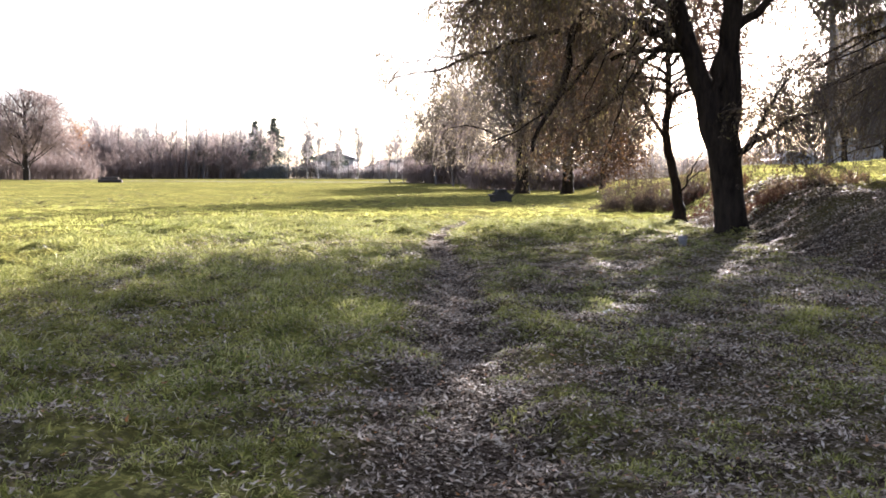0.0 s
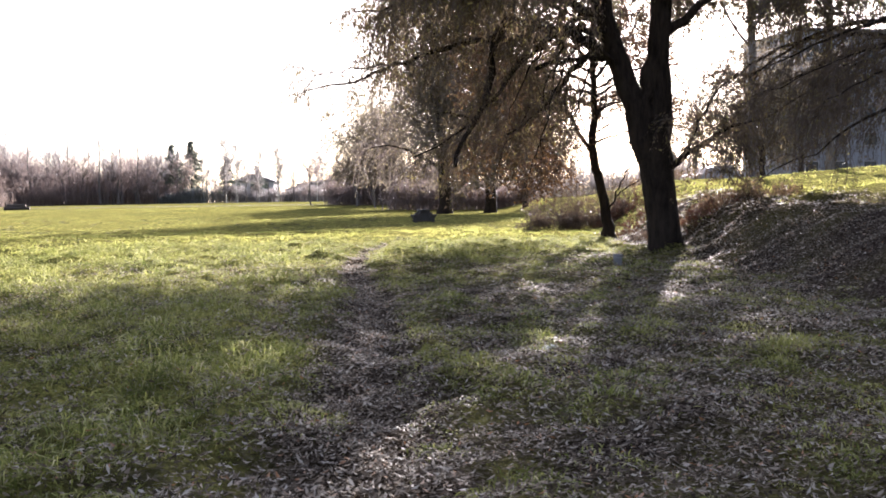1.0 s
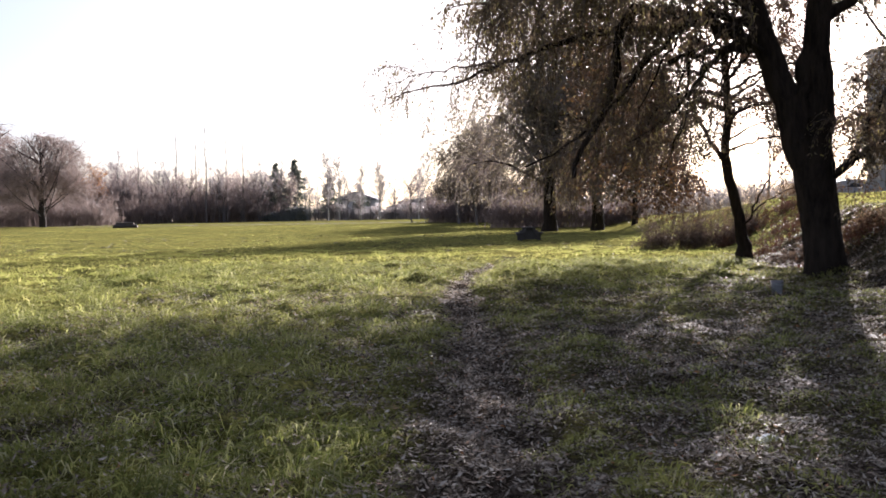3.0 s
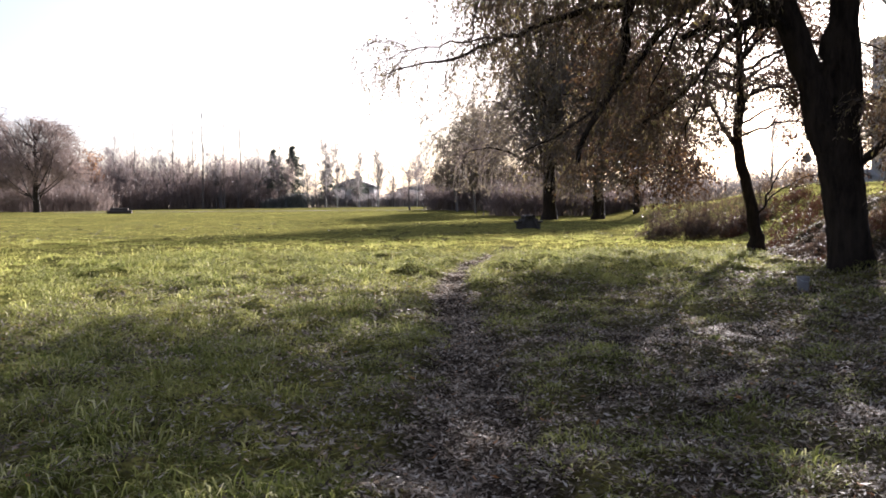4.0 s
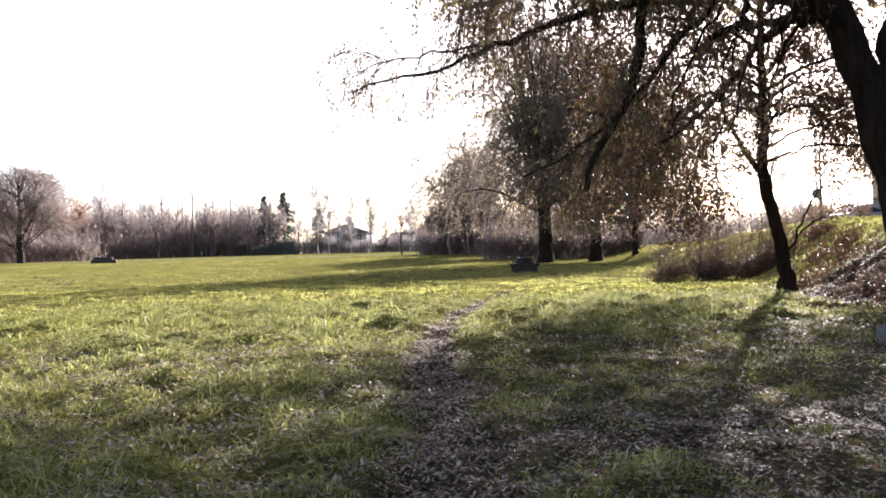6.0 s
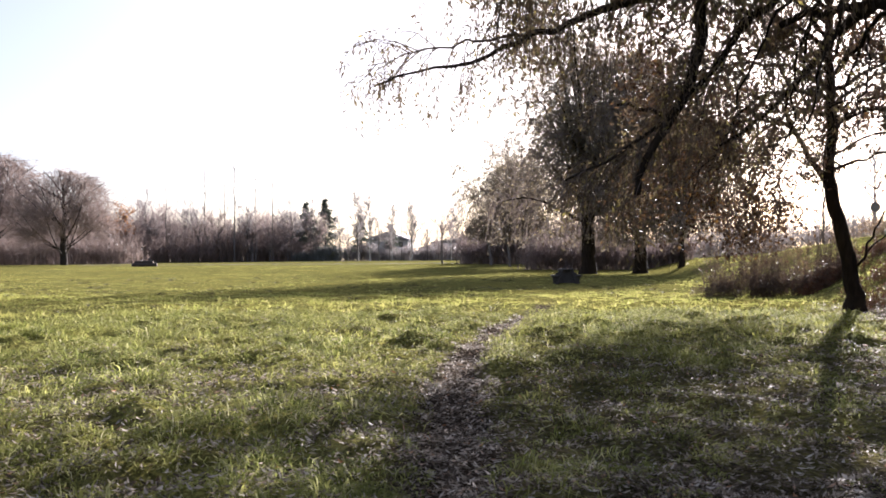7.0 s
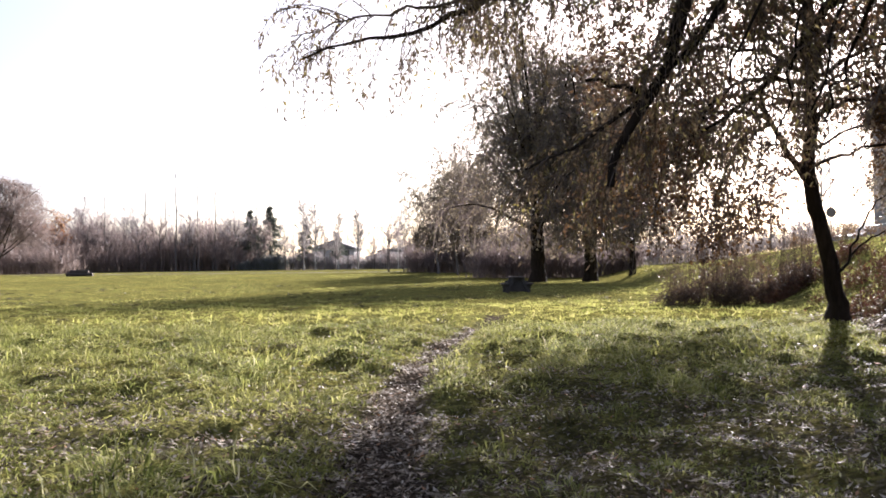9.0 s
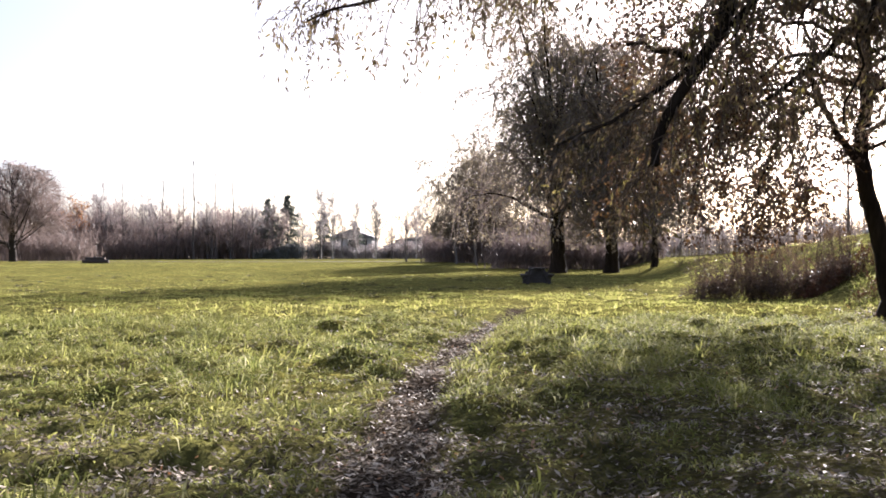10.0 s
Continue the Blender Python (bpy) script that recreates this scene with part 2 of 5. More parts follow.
def ribbons(pts, w0, w1):
    """Flat strips for twigs too far off to show their roundness."""
    T, P = pts.shape[:2]
    tan = unit(np.gradient(pts, axis=1))
    side = unit(np.cross(tan, unit(rng.normal(size=(T, 1, 3))))) * np.linspace(w0 / 2, w1 / 2, P)[:, None]
    v = np.stack([pts - side, pts + side], 2)
    i = np.arange(T * P * 2).reshape(T, P, 2)
    q = np.stack([i[:, :-1, 0], i[:, :-1, 1], i[:, 1:, 1], i[:, 1:, 0]], -1)
    return v.reshape(-1, 3), q.reshape(-1, 4)


def strips(name, lines, w0, w1, material, parent):
    v, q = ribbons(lines, w0, w1)
    return part(name, mesh_np(name, v, q), material, parent, "", "stuff")


def joined(pieces):
    vs, qs, n = [], [], 0
    for v, q in pieces:
        vs.append(v)
        qs.append(q + n)
        n += len(v)
    return np.concatenate(vs), np.concatenate(qs)


def sprout(par, n, f0, f1, length, spread, droop, wob, steps, up=0.0, shrink=0.4):
    """n side shoots on each parent line: returns lines (T * n, steps, 3)."""
    par = np.asarray(par, float)
    T, P = par.shape[:2]
    i = np.repeat(np.arange(T), n)
    f = rng.uniform(f0, f1, T * n)
    k = np.minimum((f * (P - 1)).astype(int), P - 2)
    fr = (f * (P - 1) - k)[:, None]
    a, b = par[i, k], par[i, k + 1]
    pos, tan = a + (b - a) * fr, unit(b - a)
    r = rng.normal(size=pos.shape)
    perp = unit(r - (r * tan).sum(1, keepdims=True) * tan)
    s = rng.uniform(spread[0], spread[1], T * n)[:, None]
    d = unit(np.cos(s) * tan + np.sin(s) * perp + np.array([0, 0, up]))
    step = (rng.uniform(length[0], length[1], T * n) * (1 - shrink * f) / (steps - 1))[:, None]
    out = [pos]
    for _ in range(steps - 1):
        pos = pos + d * step
        out.append(pos)
        d = unit(d + np.array([0, 0, -droop]) * step ** 0.5 + rng.normal(0, wob, d.shape))
    return np.stack(out, 1)


def taper(lines, r0, r1, power=1.0):
    P = lines.shape[1]
    t = np.linspace(0, 1, P) ** power
    return np.broadcast_to(r0 + (r1 - r0) * t, lines.shape[:2])


def leaves_on(lines, per, size, width, hang, f0=0.15, jitter=0.03):
    """Pointed leaves along lines: vertices and quads."""
    T, P = lines.shape[:2]
    i = np.repeat(np.arange(T), per)
    f = rng.uniform(f0, 1.0, len(i)) * (P - 1.001)
    k = f.astype(int)
    fr = (f - k)[:, None]
    pos = lines[i, k] * (1 - fr) + lines[i, k + 1] * fr + rng.normal(0, jitter, (len(i), 3))
    d = unit(unit(lines[i, k + 1] - lines[i, k]) * 0.5 + rng.normal(0, 0.7, pos.shape) + np.array([0, 0, -hang]))
    return blades(pos, d, rng.uniform(size[0], size[1], len(i)), width)


def blades(pos, d, length, width):
    side = unit(np.cross(d, rng.normal(size=d.shape)))
    nor = np.cross(d, side)
    L, W = length[:, None], (length * width)[:, None]
    mid = pos + d * L * 0.45 + nor * L * 0.06
    v = np.stack([pos, mid + side * W / 2, pos + d * L, mid - side * W / 2], 1).reshape(-1, 3)
    return v, np.arange(len(v)).reshape(-1, 4)


# ---------------------------------------------------------------- ground
def smooth(t):
    t = np.clip(t, 0, 1)
    return t * t * (3 - 2 * t)


PATH_Y = np.array([-20, 8, 11.5, 15, 18, 20.5, 23.5, 26, 29, 32, 35, 40, 46, 60])
PATH_X = np.array([0.15, 0.15, 0.12, 0.03, -0.2, -0.27, -0.18, 0.05, 0.38, 0.8, 1.12, 1.6, 2.2, 2.6])


def path_x(y):
    return np.interp(y, PATH_Y, PATH_X)


def foot_x(y):
    return np.interp(y, [-30, 0, 10, 22, 30, 36, 43, 60, 90, 140, 400], [5.3, 5.6, 6.0, 6.65, 7.2, 8.3, 9.1, 9.4, 10.8, 16, 30])


def wave(x, y, s, ph):
    return np.sin(x / s + ph) * np.sin(y / s * 0.83 + 1.7 * ph) + 0.5 * np.sin(x / s * 1.9 + y / s * 1.3 + ph)


def bumps(x, y, cell, seed):
    """Smooth random lumps about one cell apart, from -1 to 1."""
    u, v = x / cell + seed * 7.3, y / cell + seed * 3.1
    i, j = np.floor(u), np.floor(v)
    fu, fv = smooth(u - i), smooth(v - j)

    def h(a, b):
        return np.modf(np.sin(a * 127.1 + b * 311.7 + seed * 74.7) * 43758.5453)[0]

    return (h(i, j) * (1 - fu) + h(i + 1, j) * fu) * (1 - fv) + (h(i, j + 1) * (1 - fu) + h(i + 1, j + 1) * fu) * fv


def height(x, y):
    x, y = np.asarray(x, float), np.asarray(y, float)
    z = np.interp(y, [-100, 60, 75, 90, 105, 120, 150, 225, 400, 4000], [0, 0, 0.03, 0.1, 0.4, 0.72, 1.0, 1.4, 1.6, 1.6])
    d = x - foot_x(y)
    steep = np.interp(y, [0, 22, 45, 70, 120], [0.8, 1.1, 2.1, 1.4, 0.7])
    run = np.interp(y, [0, 12, 22, 33, 45, 70], [2.6, 2.1, 2.1, 4.2, 4.6, 6.0])
    z = z + steep * smooth(d / run) + 1.3 * smooth((d - run) / 22.0)
    near = smooth((80 - np.hypot(x, y - 15)) / 50)
    z = z + near * (0.035 * wave(x, y, 0.9, 0.4) + 0.032 * wave(x, y, 0.31, 1.9) + 0.016 * wave(x, y, 0.14, 2.9))
    off = (1 - 0.8 * np.exp(-((x - path_x(y)) / 0.4) ** 2)) * (1 - 0.6 * smooth((x - 0.2) / 1.5) * smooth((24 - y) / 5))
    z = z + smooth((42 - y) / 8) * smooth((x + 14) / 4) * off * (0.085 * bumps(x, y, 0.4, 1) + 0.045 * bumps(x + 0.4 * y, y - 0.4 * x, 0.21, 2) + 0.09 * np.maximum(bumps(x - 0.3 * y, y + 0.3 * x, 0.75, 3), 0))
    z = z - 0.05 * np.exp(-((x - path_x(y)) / 0.32) ** 2) * smooth((56 - y) / 10)
    z = z + (0.05 * wave(x, y, 0.75, 2.2) + 0.03 * wave(y, x, 0.4, 0.7)) * smooth(d / 1.2) * smooth((34 - y) / 8)
    return z


def litter_at(x, y):
    """How much of the ground is leaf litter and bare soil, 0 to 1."""
    px = np.abs(x - path_x(y) + 0.09 * bumps(x, y, 0.45, 5))
    w = np.interp(y, [0, 8, 13, 18, 24, 36], [0.75, 0.6, 0.42, 0.34, 0.3, 0.24])
    track = smooth((w * 1.35 - px) / (w * 0.8)) * smooth((43 - y) / 9)
    under = smooth((x + 1.6 + 0.02 * y) / 3.6) * np.interp(y - 0.35 * np.clip(x - 3, 0, 8), [6, 9, 14, 18, 21.5, 25.5], [1.0, 1.0, 1.0, 0.86, 0.48, 0.0])
    bank = smooth((x - foot_x(y) + 0.8) / 1.2) * smooth((foot_x(y) + 4.0 - x) / 1.0) * smooth((37 - y) / 8) * 0.95
    mottled = 0.5 + 0.5 * bumps(x, y, 1.1, 6)
    patchy = 0.5 + 0.5 * bumps(x + 0.3 * y, y - 0.3 * x, 0.33, 7)
    u = np.clip(under * (0.24 + 0.5 * mottled + 0.56 * patchy), 0, 1)
    left = 0.95 * np.interp(y, [0, 10, 16, 24, 34], [1, 0.85, 0.6, 0.4, 0.15]) * smooth((x + 7) / 4) * np.clip(patchy * 1.1 + mottled * 0.9 - 0.85, 0, 1)
    return np.clip(np.maximum.reduce([track * 0.97, u, bank * (0.7 + 0.5 * mottled), left]), 0, 1)


def steps_out(a, b, fine, far, growth=1.22):
    inner = np.arange(a, b + fine / 2, fine)
    lo, hi, s = [], [], fine
    p, q = inner[0], inner[-1]
    while p > -far or q < far:
        s *= growth
        p, q = p - s, q + s
        lo.append(p)
        hi.append(q)
    return np.concatenate([lo[::-1], inner, hi])


def build_ground():
    xs, ys = steps_out(-6.5, 9, 0.1, 2200, 1.18), steps_out(3, 30, 0.12, 2400, 1.15)
    X, Y = np.meshgrid(xs, ys)
    V = np.stack([X, Y, height(X, Y)], -1)
    nx, ny = len(xs), len(ys)
    i = np.arange(nx * ny).reshape(ny, nx)
    q = np.stack([i[:-1, :-1], i[:-1, 1:], i[1:, 1:], i[1:, :-1]], -1)
    me = mesh_np("ground", V, q, smooth=True)
    at = me.attributes.new("litter", "FLOAT", "POINT")
    at.data.foreach_set("value", litter_at(X, Y).astype(np.float32).ravel())
    ob = part("ground", me, M_GROUND)
    tagged(ob, "grassy meadow ground with a trodden footpath and a low bank", "ground", "", "structure")


build_ground()


def on_ground(x, y):
    return (x, y, float(height(x, y)))


# ---------------------------------------------------------------- trees
def wood(name, lines, r0, r1, sides, material, parent, power=1.0, knobs=0.0, label="", kind=""):
    v, q = tubes(lines, taper(lines, r0, r1, power), sides, knobs)
    return part(name, mesh_np(name, v, q, smooth=True), material, parent, label, kind)


def limb(ctrl, r0, r1, material, parent, name="limb", n=16, sides=9, wobble=0.03, seed=1, knobs=0.05, label=""):
    p = line(ctrl, n, wobble, seed)[None]
    wood(name, p, r0, r1, sides, material, parent, 0.9, knobs, label)
    return p[0]


def by_height(lines, level, few, many, size, width, lush=1.0, hang=0.7):
    """Leaves along lines: few on the low boughs, many and larger ones in the closed crown above the level."""
    top = lines[..., 2].mean(1) > level
    big = (size[0] * lush, size[1] * lush)
    return joined([leaves_on(lines[~top], few, size, width, hang), leaves_on(lines[top], many, big, width, hang)])


def build_big_willow():
    x0, y0 = 6.65, 22.3
    t = thing("willow_tree", "large old willow with dark forked trunk and drooping autumn branches", "tree")
    g = float(height(x0, y0))
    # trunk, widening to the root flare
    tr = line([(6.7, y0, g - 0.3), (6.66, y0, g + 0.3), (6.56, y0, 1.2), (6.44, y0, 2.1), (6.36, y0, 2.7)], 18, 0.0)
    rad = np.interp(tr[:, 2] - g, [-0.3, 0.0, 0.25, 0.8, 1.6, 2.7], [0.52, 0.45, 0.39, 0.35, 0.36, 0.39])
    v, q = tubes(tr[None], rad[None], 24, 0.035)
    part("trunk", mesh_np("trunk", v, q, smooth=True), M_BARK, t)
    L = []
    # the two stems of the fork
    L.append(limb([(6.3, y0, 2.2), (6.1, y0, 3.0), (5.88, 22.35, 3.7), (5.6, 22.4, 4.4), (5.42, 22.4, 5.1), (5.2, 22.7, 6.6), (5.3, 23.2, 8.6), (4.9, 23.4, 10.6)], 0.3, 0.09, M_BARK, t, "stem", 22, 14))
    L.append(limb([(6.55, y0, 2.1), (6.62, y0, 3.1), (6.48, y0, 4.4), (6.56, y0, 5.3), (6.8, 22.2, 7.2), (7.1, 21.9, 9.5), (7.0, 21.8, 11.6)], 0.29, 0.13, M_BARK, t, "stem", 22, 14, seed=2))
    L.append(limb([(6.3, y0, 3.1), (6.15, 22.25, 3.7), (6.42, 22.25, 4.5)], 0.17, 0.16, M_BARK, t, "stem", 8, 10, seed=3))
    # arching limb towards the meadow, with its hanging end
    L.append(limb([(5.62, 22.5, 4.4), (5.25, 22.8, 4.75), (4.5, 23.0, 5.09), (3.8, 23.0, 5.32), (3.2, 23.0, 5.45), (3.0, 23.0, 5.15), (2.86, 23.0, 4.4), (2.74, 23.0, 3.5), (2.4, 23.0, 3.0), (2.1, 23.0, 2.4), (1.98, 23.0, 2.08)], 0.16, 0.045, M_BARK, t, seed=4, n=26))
    L.append(limb([(4.62, 23.0, 5.1), (4.2, 23.6, 5.12), (3.6, 23.7, 5.1), (2.8, 23.9, 5.15), (1.9, 24.0, 4.88), (1.1, 24.2, 4.66), (0.57, 24.2, 4.53), (0.26, 24.2, 4.3), (-0.28, 24.2, 4.14), (-0.9, 24.2, 4.06), (-1.6, 24.2, 3.86)], 0.11, 0.012, M_BARK, t, seed=5, n=26, sides=7))
    L.append(limb([(0.57, 24.2, 4.53), (-0.12, 24.2, 4.5), (-0.75, 24.3, 4.38), (-1.3, 24.3, 4.3), (-1.8, 24.4, 4.1)], 0.03, 0.008, M_TWIG, t, seed=6, n=14, sides=5))
    L.append(limb([(5.5, 22.5, 4.9), (4.6, 23.3, 5.35), (3.6, 23.2, 4.5), (3.2, 23.1, 3.95), (2.75, 23.0, 3.36), (2.35, 23.1, 2.95), (1.7, 23.2, 2.6), (1.1, 23.2, 2.3)], 0.08, 0.015, M_BARK, t, seed=7, n=22))
    L.append(limb([(2.5, 23.2, 3.12), (2.17, 23.2, 3.26), (1.8, 23.2, 3.3)], 0.04, 0.018, M_BARK, t, "limb_stub", 7, seed=8))
    L.append(limb([(5.5, 22.55, 4.45), (5.1, 22.6, 4.45), (4.3, 22.6, 4.35), (3.84, 22.6, 4.25)], 0.07, 0.045, M_BARK, t, "limb_stub", 10, seed=9))
    # drooping limb that hangs in front of the smaller tree
    L.append(limb([(5.45, 22.6, 4.7), (5.15, 23.6, 4.62), (4.9, 24.2, 4.35), (4.72, 24.6, 3.95), (4.4, 24.8, 3.55), (3.95, 25.0, 3.25), (3.4, 25.1, 2.9)], 0.1, 0.02, M_BARK, t, seed=10, n=18))
    # thin boughs that sweep out of the fork and droop over the meadow
    sweep = []
    for k, (ex, ey, ez, top) in enumerate(((3.7, 21.4, 2.7, 4.9), (3.1, 22.2, 3.1, 5.2), (4.1, 23.6, 2.5, 4.8), (2.7, 24.2, 2.9, 5.3), (4.5, 21.7, 2.9, 4.7), (3.2, 25.4, 3.1, 5.2), (4.9, 24.4, 2.6, 4.6), (3.9, 22.6, 3.3, 5.4))):
        az = 3.75 + 0.3 * ((k * 3) % 8)                          # spread up the stem
        a = (float(np.interp(az, [3.7, 4.4, 5.1, 6.6], [5.86, 5.6, 5.42, 5.2])), 22.42, az)
        top = max(top, az + 0.15)
        ctrl = [a] + [(a[0] + (ex - a[0]) * f, a[1] + (ey - a[1]) * f, a[2] + (top - a[2]) * g + (ez - a[2]) * h2) for f, g, h2 in ((0.25, 0.8, 0.0), (0.5, 1.0, 0.05), (0.75, 0.7, 0.4), (0.92, 0.2, 0.8), (1.0, 0.0, 1.0))]
        sweep.append(limb(ctrl, 0.042, 0.01, M_BARK, t, seed=130 + k, n=18, sides=7, wobble=0.04))
    # limbs on the bank side and towards the walker
    L.append(limb([(6.75, 22.1, 2.0), (7.05, 21.7, 2.3), (7.4, 21.5, 2.55), (7.9, 21.4, 2.85), (8.6, 21.2, 3.0)], 0.09, 0.015, M_BARK, t, seed=11, n=14))
    L.append(limb([(6.95, 21.8, 2.3), (7.2, 21.5, 3.0), (7.6, 21.4, 3.7), (8.0, 21.3, 4.0)], 0.05, 0.012, M_BARK, t, seed=12, n=12))
    L.append(limb([(6.6, 22.2, 4.9), (7.15, 22.2, 5.3), (7.9, 22.0, 6.0), (8.7, 21.7, 7.2), (9.3, 21.4, 8.4)], 0.12, 0.03, M_BARK, t, seed=13, n=18))
    # high crown, wide and thin
    L.append(limb([(5.3, 22.6, 6.2), (4.3, 22.4, 7.1), (3.0, 22.3, 7.2), (1.8, 22.0, 6.6)], 0.12, 0.03, M_BARK, t, seed=16))
    L.append(limb([(6.7, 22.2, 6.6), (7.8, 21.2, 8.2), (9.2, 20.4, 9.0), (10.6, 19.8, 8.6)], 0.12, 0.03, M_BARK, t, seed=17))
    L.append(limb([(5.25, 23.0, 7.4), (4.6, 24.6, 9.0), (3.8, 26.0, 9.6), (3.2, 27.0, 9.0)], 0.1, 0.03, M_BARK, t, seed=18))
    L.append(limb([(6.9, 22.0, 7.8), (6.4, 20.5, 9.2), (5.6, 19.2, 9.6), (4.9, 18.2, 8.8)], 0.1, 0.03, M_BARK, t, seed=19))
    L.append(limb([(7.0, 22.2, 8.2), (8.3, 23.8, 9.6), (9.2, 25.0, 9.8), (10.0, 26.0, 9.0)], 0.1, 0.03, M_BARK, t, seed=20))
    L.append(limb([(5.25, 22.6, 6.3), (4.2, 22.0, 7.0), (3.0, 21.6, 7.1), (1.6, 21.3, 6.5), (0.6, 21.2, 5.7)], 0.09, 0.02, M_BARK, t, seed=21))
    L.append(limb([(5.2, 22.8, 6.8), (4.4, 23.8, 7.4), (3.0, 24.6, 7.3), (1.4, 25.2, 6.6), (0.2, 25.6, 5.8)], 0.09, 0.02, M_BARK, t, seed=22))
    L.append(limb([(6.7, 22.2, 6.0), (7.6, 22.8, 7.0), (9.0, 23.2, 7.4), (10.4, 23.4, 6.8), (11.6, 23.4, 5.6)], 0.09, 0.02, M_BARK, t, seed=23))
    L.append(limb([(6.6, 22.0, 5.6), (6.9, 20.8, 6.4), (7.4, 19.6, 6.6), (8.0, 18.6, 5.8), (8.3, 18.1, 4.7)], 0.08, 0.015, M_BARK, t, seed=26))
    L.append(limb([(5.4, 22.4, 5.6), (4.8, 21.4, 6.3), (3.9, 20.6, 6.3), (3.0, 20.2, 5.6)], 0.07, 0.015, M_BARK, t, seed=27))
    L.append(limb([(6.8, 22.2, 7.0), (8.0, 21.8, 7.8), (9.6, 21.6, 8.0), (11.0, 21.5, 7.2)], 0.08, 0.02, M_BARK, t, seed=28))
    L.append(limb([(6.9, 22.0, 8.0), (8.2, 21.6, 9.0), (9.8, 21.4, 9.2), (11.2, 21.4, 8.4)], 0.08, 0.02, M_BARK, t, seed=81))
    L.append(limb([(6.8, 22.2, 7.4), (7.6, 23.6, 8.4), (8.8, 24.8, 8.8), (10.0, 25.6, 8.2)], 0.08, 0.02, M_BARK, t, seed=82))
    L.append(limb([(6.9, 22.0, 8.8), (7.6, 20.6, 9.8), (8.6, 19.4, 10.0), (9.4, 18.4, 9.2)], 0.08, 0.02, M_BARK, t, seed=83))
    L.append(limb([(5.3, 23.0, 8.0), (5.8, 21.4, 9.0), (6.4, 19.8, 9.2), (7.0, 18.6, 8.4)], 0.08, 0.02, M_BARK, t, seed=84))
    L.append(limb([(6.7, 22.2, 6.9), (8.2, 22.8, 7.6), (9.8, 23.0, 7.6), (11.0, 23.0, 6.8)], 0.08, 0.02, M_BARK, t, seed=85))
    # unseen upper crown, added to cast shade on the meadow and the bank
    for k, ctrl in enumerate(([(5.3, 22.8, 5.4), (3.6, 23.0, 6.2), (1.8, 23.0, 6.2), (0.4, 23.0, 5.6)], [(5.2, 22.7, 5.8), (3.4, 24.3, 6.4), (1.6, 25.6, 6.4), (0.4, 26.4, 5.8)],
                              [(5.2, 22.8, 6.6), (4.4, 25.0, 7.4), (3.4, 27.0, 7.4), (2.6, 28.4, 6.8)],
                              [(6.8, 22.0, 6.5), (8.0, 20.8, 7.6), (9.5, 19.6, 7.6), (10.8, 18.8, 6.8)], [(6.9, 22.2, 7.0), (8.5, 24.5, 8.2), (10.0, 26.5, 8.4), (11.0, 28.0, 7.8)],
                              [(6.9, 22.0, 6.4), (7.4, 23.6, 7.2), (7.8, 25.4, 7.4), (8.0, 27.0, 6.8)])):
        L.append(limb(ctrl, 0.1, 0.02, M_BARK, t, seed=110 + k))
    par = np.stack([line(p, 16) for p in L])
    low = par[[3, 6, 9, 10, 11]]
    swept = np.stack([line(p, 16) for p in sweep])
    tips = par[[4, 5]]
    high = par[[0, 1, 13, 15, 16, 18, 19, 22]]
    side = par[[12, 14, 17, 20, 21, 23, 24, 25, 26, 27, 28] + list(range(len(par) - 6, len(par)))]
    b1 = sprout(low, 12, 0.2, 0.98, (0.6, 1.7), (0.5, 1.2), 0.35, 0.1, 9)
    b3 = sprout(side, 12, 0.3, 1.0, (0.8, 2.6), (0.5, 1.2), 0.35, 0.1, 9)
    b2 = sprout(high, 13, 0.4, 1.0, (1.2, 3.2), (0.5, 1.2), 0.3, 0.1, 9, 0.1)
    bt = sprout(tips, 16, 0.15, 0.98, (0.5, 1.5), (0.4, 1.0), 0.3, 0.1, 9)
    b1 = np.concatenate([b1, bt])
    for k in range(len(b1)):
        wood("branch", b1[k:k + 1], 0.011, 0.004, 5, M_TWIG, t)
    for k in range(len(b3)):
        wood("branch", b3[k:k + 1], 0.022, 0.006, 5, M_TWIG, t)
    for k in range(len(b2)):
        wood("branch", b2[k:k + 1], 0.035, 0.008, 5, M_TWIG, t)
    t3 = sprout(bt, 6, 0.1, 1.0, (0.4, 1.4), (0.3, 1.0), 1.0, 0.13, 8, -0.1)
    t1 = sprout(b1[:-len(bt)], 14, 0.1, 1.0, (0.4, 1.5), (0.4, 1.2), 1.0, 0.13, 10, -0.1)
    t0 = sprout(low, 48, 0.25, 1.0, (0.5, 2.3), (0.6, 1.4), 1.3, 0.12, 10, -0.2)
    t2 = sprout(b2, 12, 0.1, 1.0, (0.8, 2.6), (0.4, 1.2), 1.1, 0.12, 8)
    t4 = sprout(np.concatenate([par[[3, 18, 19, 22]], line(par[4][:9], 16)[None]]), 60, 0.3, 1.0, (1.3, 3.8), (0.6, 1.4), 1.4, 0.12, 10, -0.2)
    bs = sprout(swept, 5, 0.3, 1.0, (0.4, 1.1), (0.4, 1.1), 0.3, 0.12, 7)
    for k in range(len(bs)):
        wood("branch", bs[k:k + 1], 0.009, 0.003, 4, M_TWIG, t)
    ts = sprout(bs, 5, 0.1, 1.0, (0.25, 0.8), (0.4, 1.2), 0.6, 0.15, 6)
    strips("twig_spray", ts, 0.01, 0.004, M_TWIG, t)
    t2 = np.concatenate([t2, sprout(par[[13, 16, 18, 19, 22]], 90, 0.25, 1.0, (0.8, 2.4), (0.6, 1.4), 1.0, 0.12, 8)])
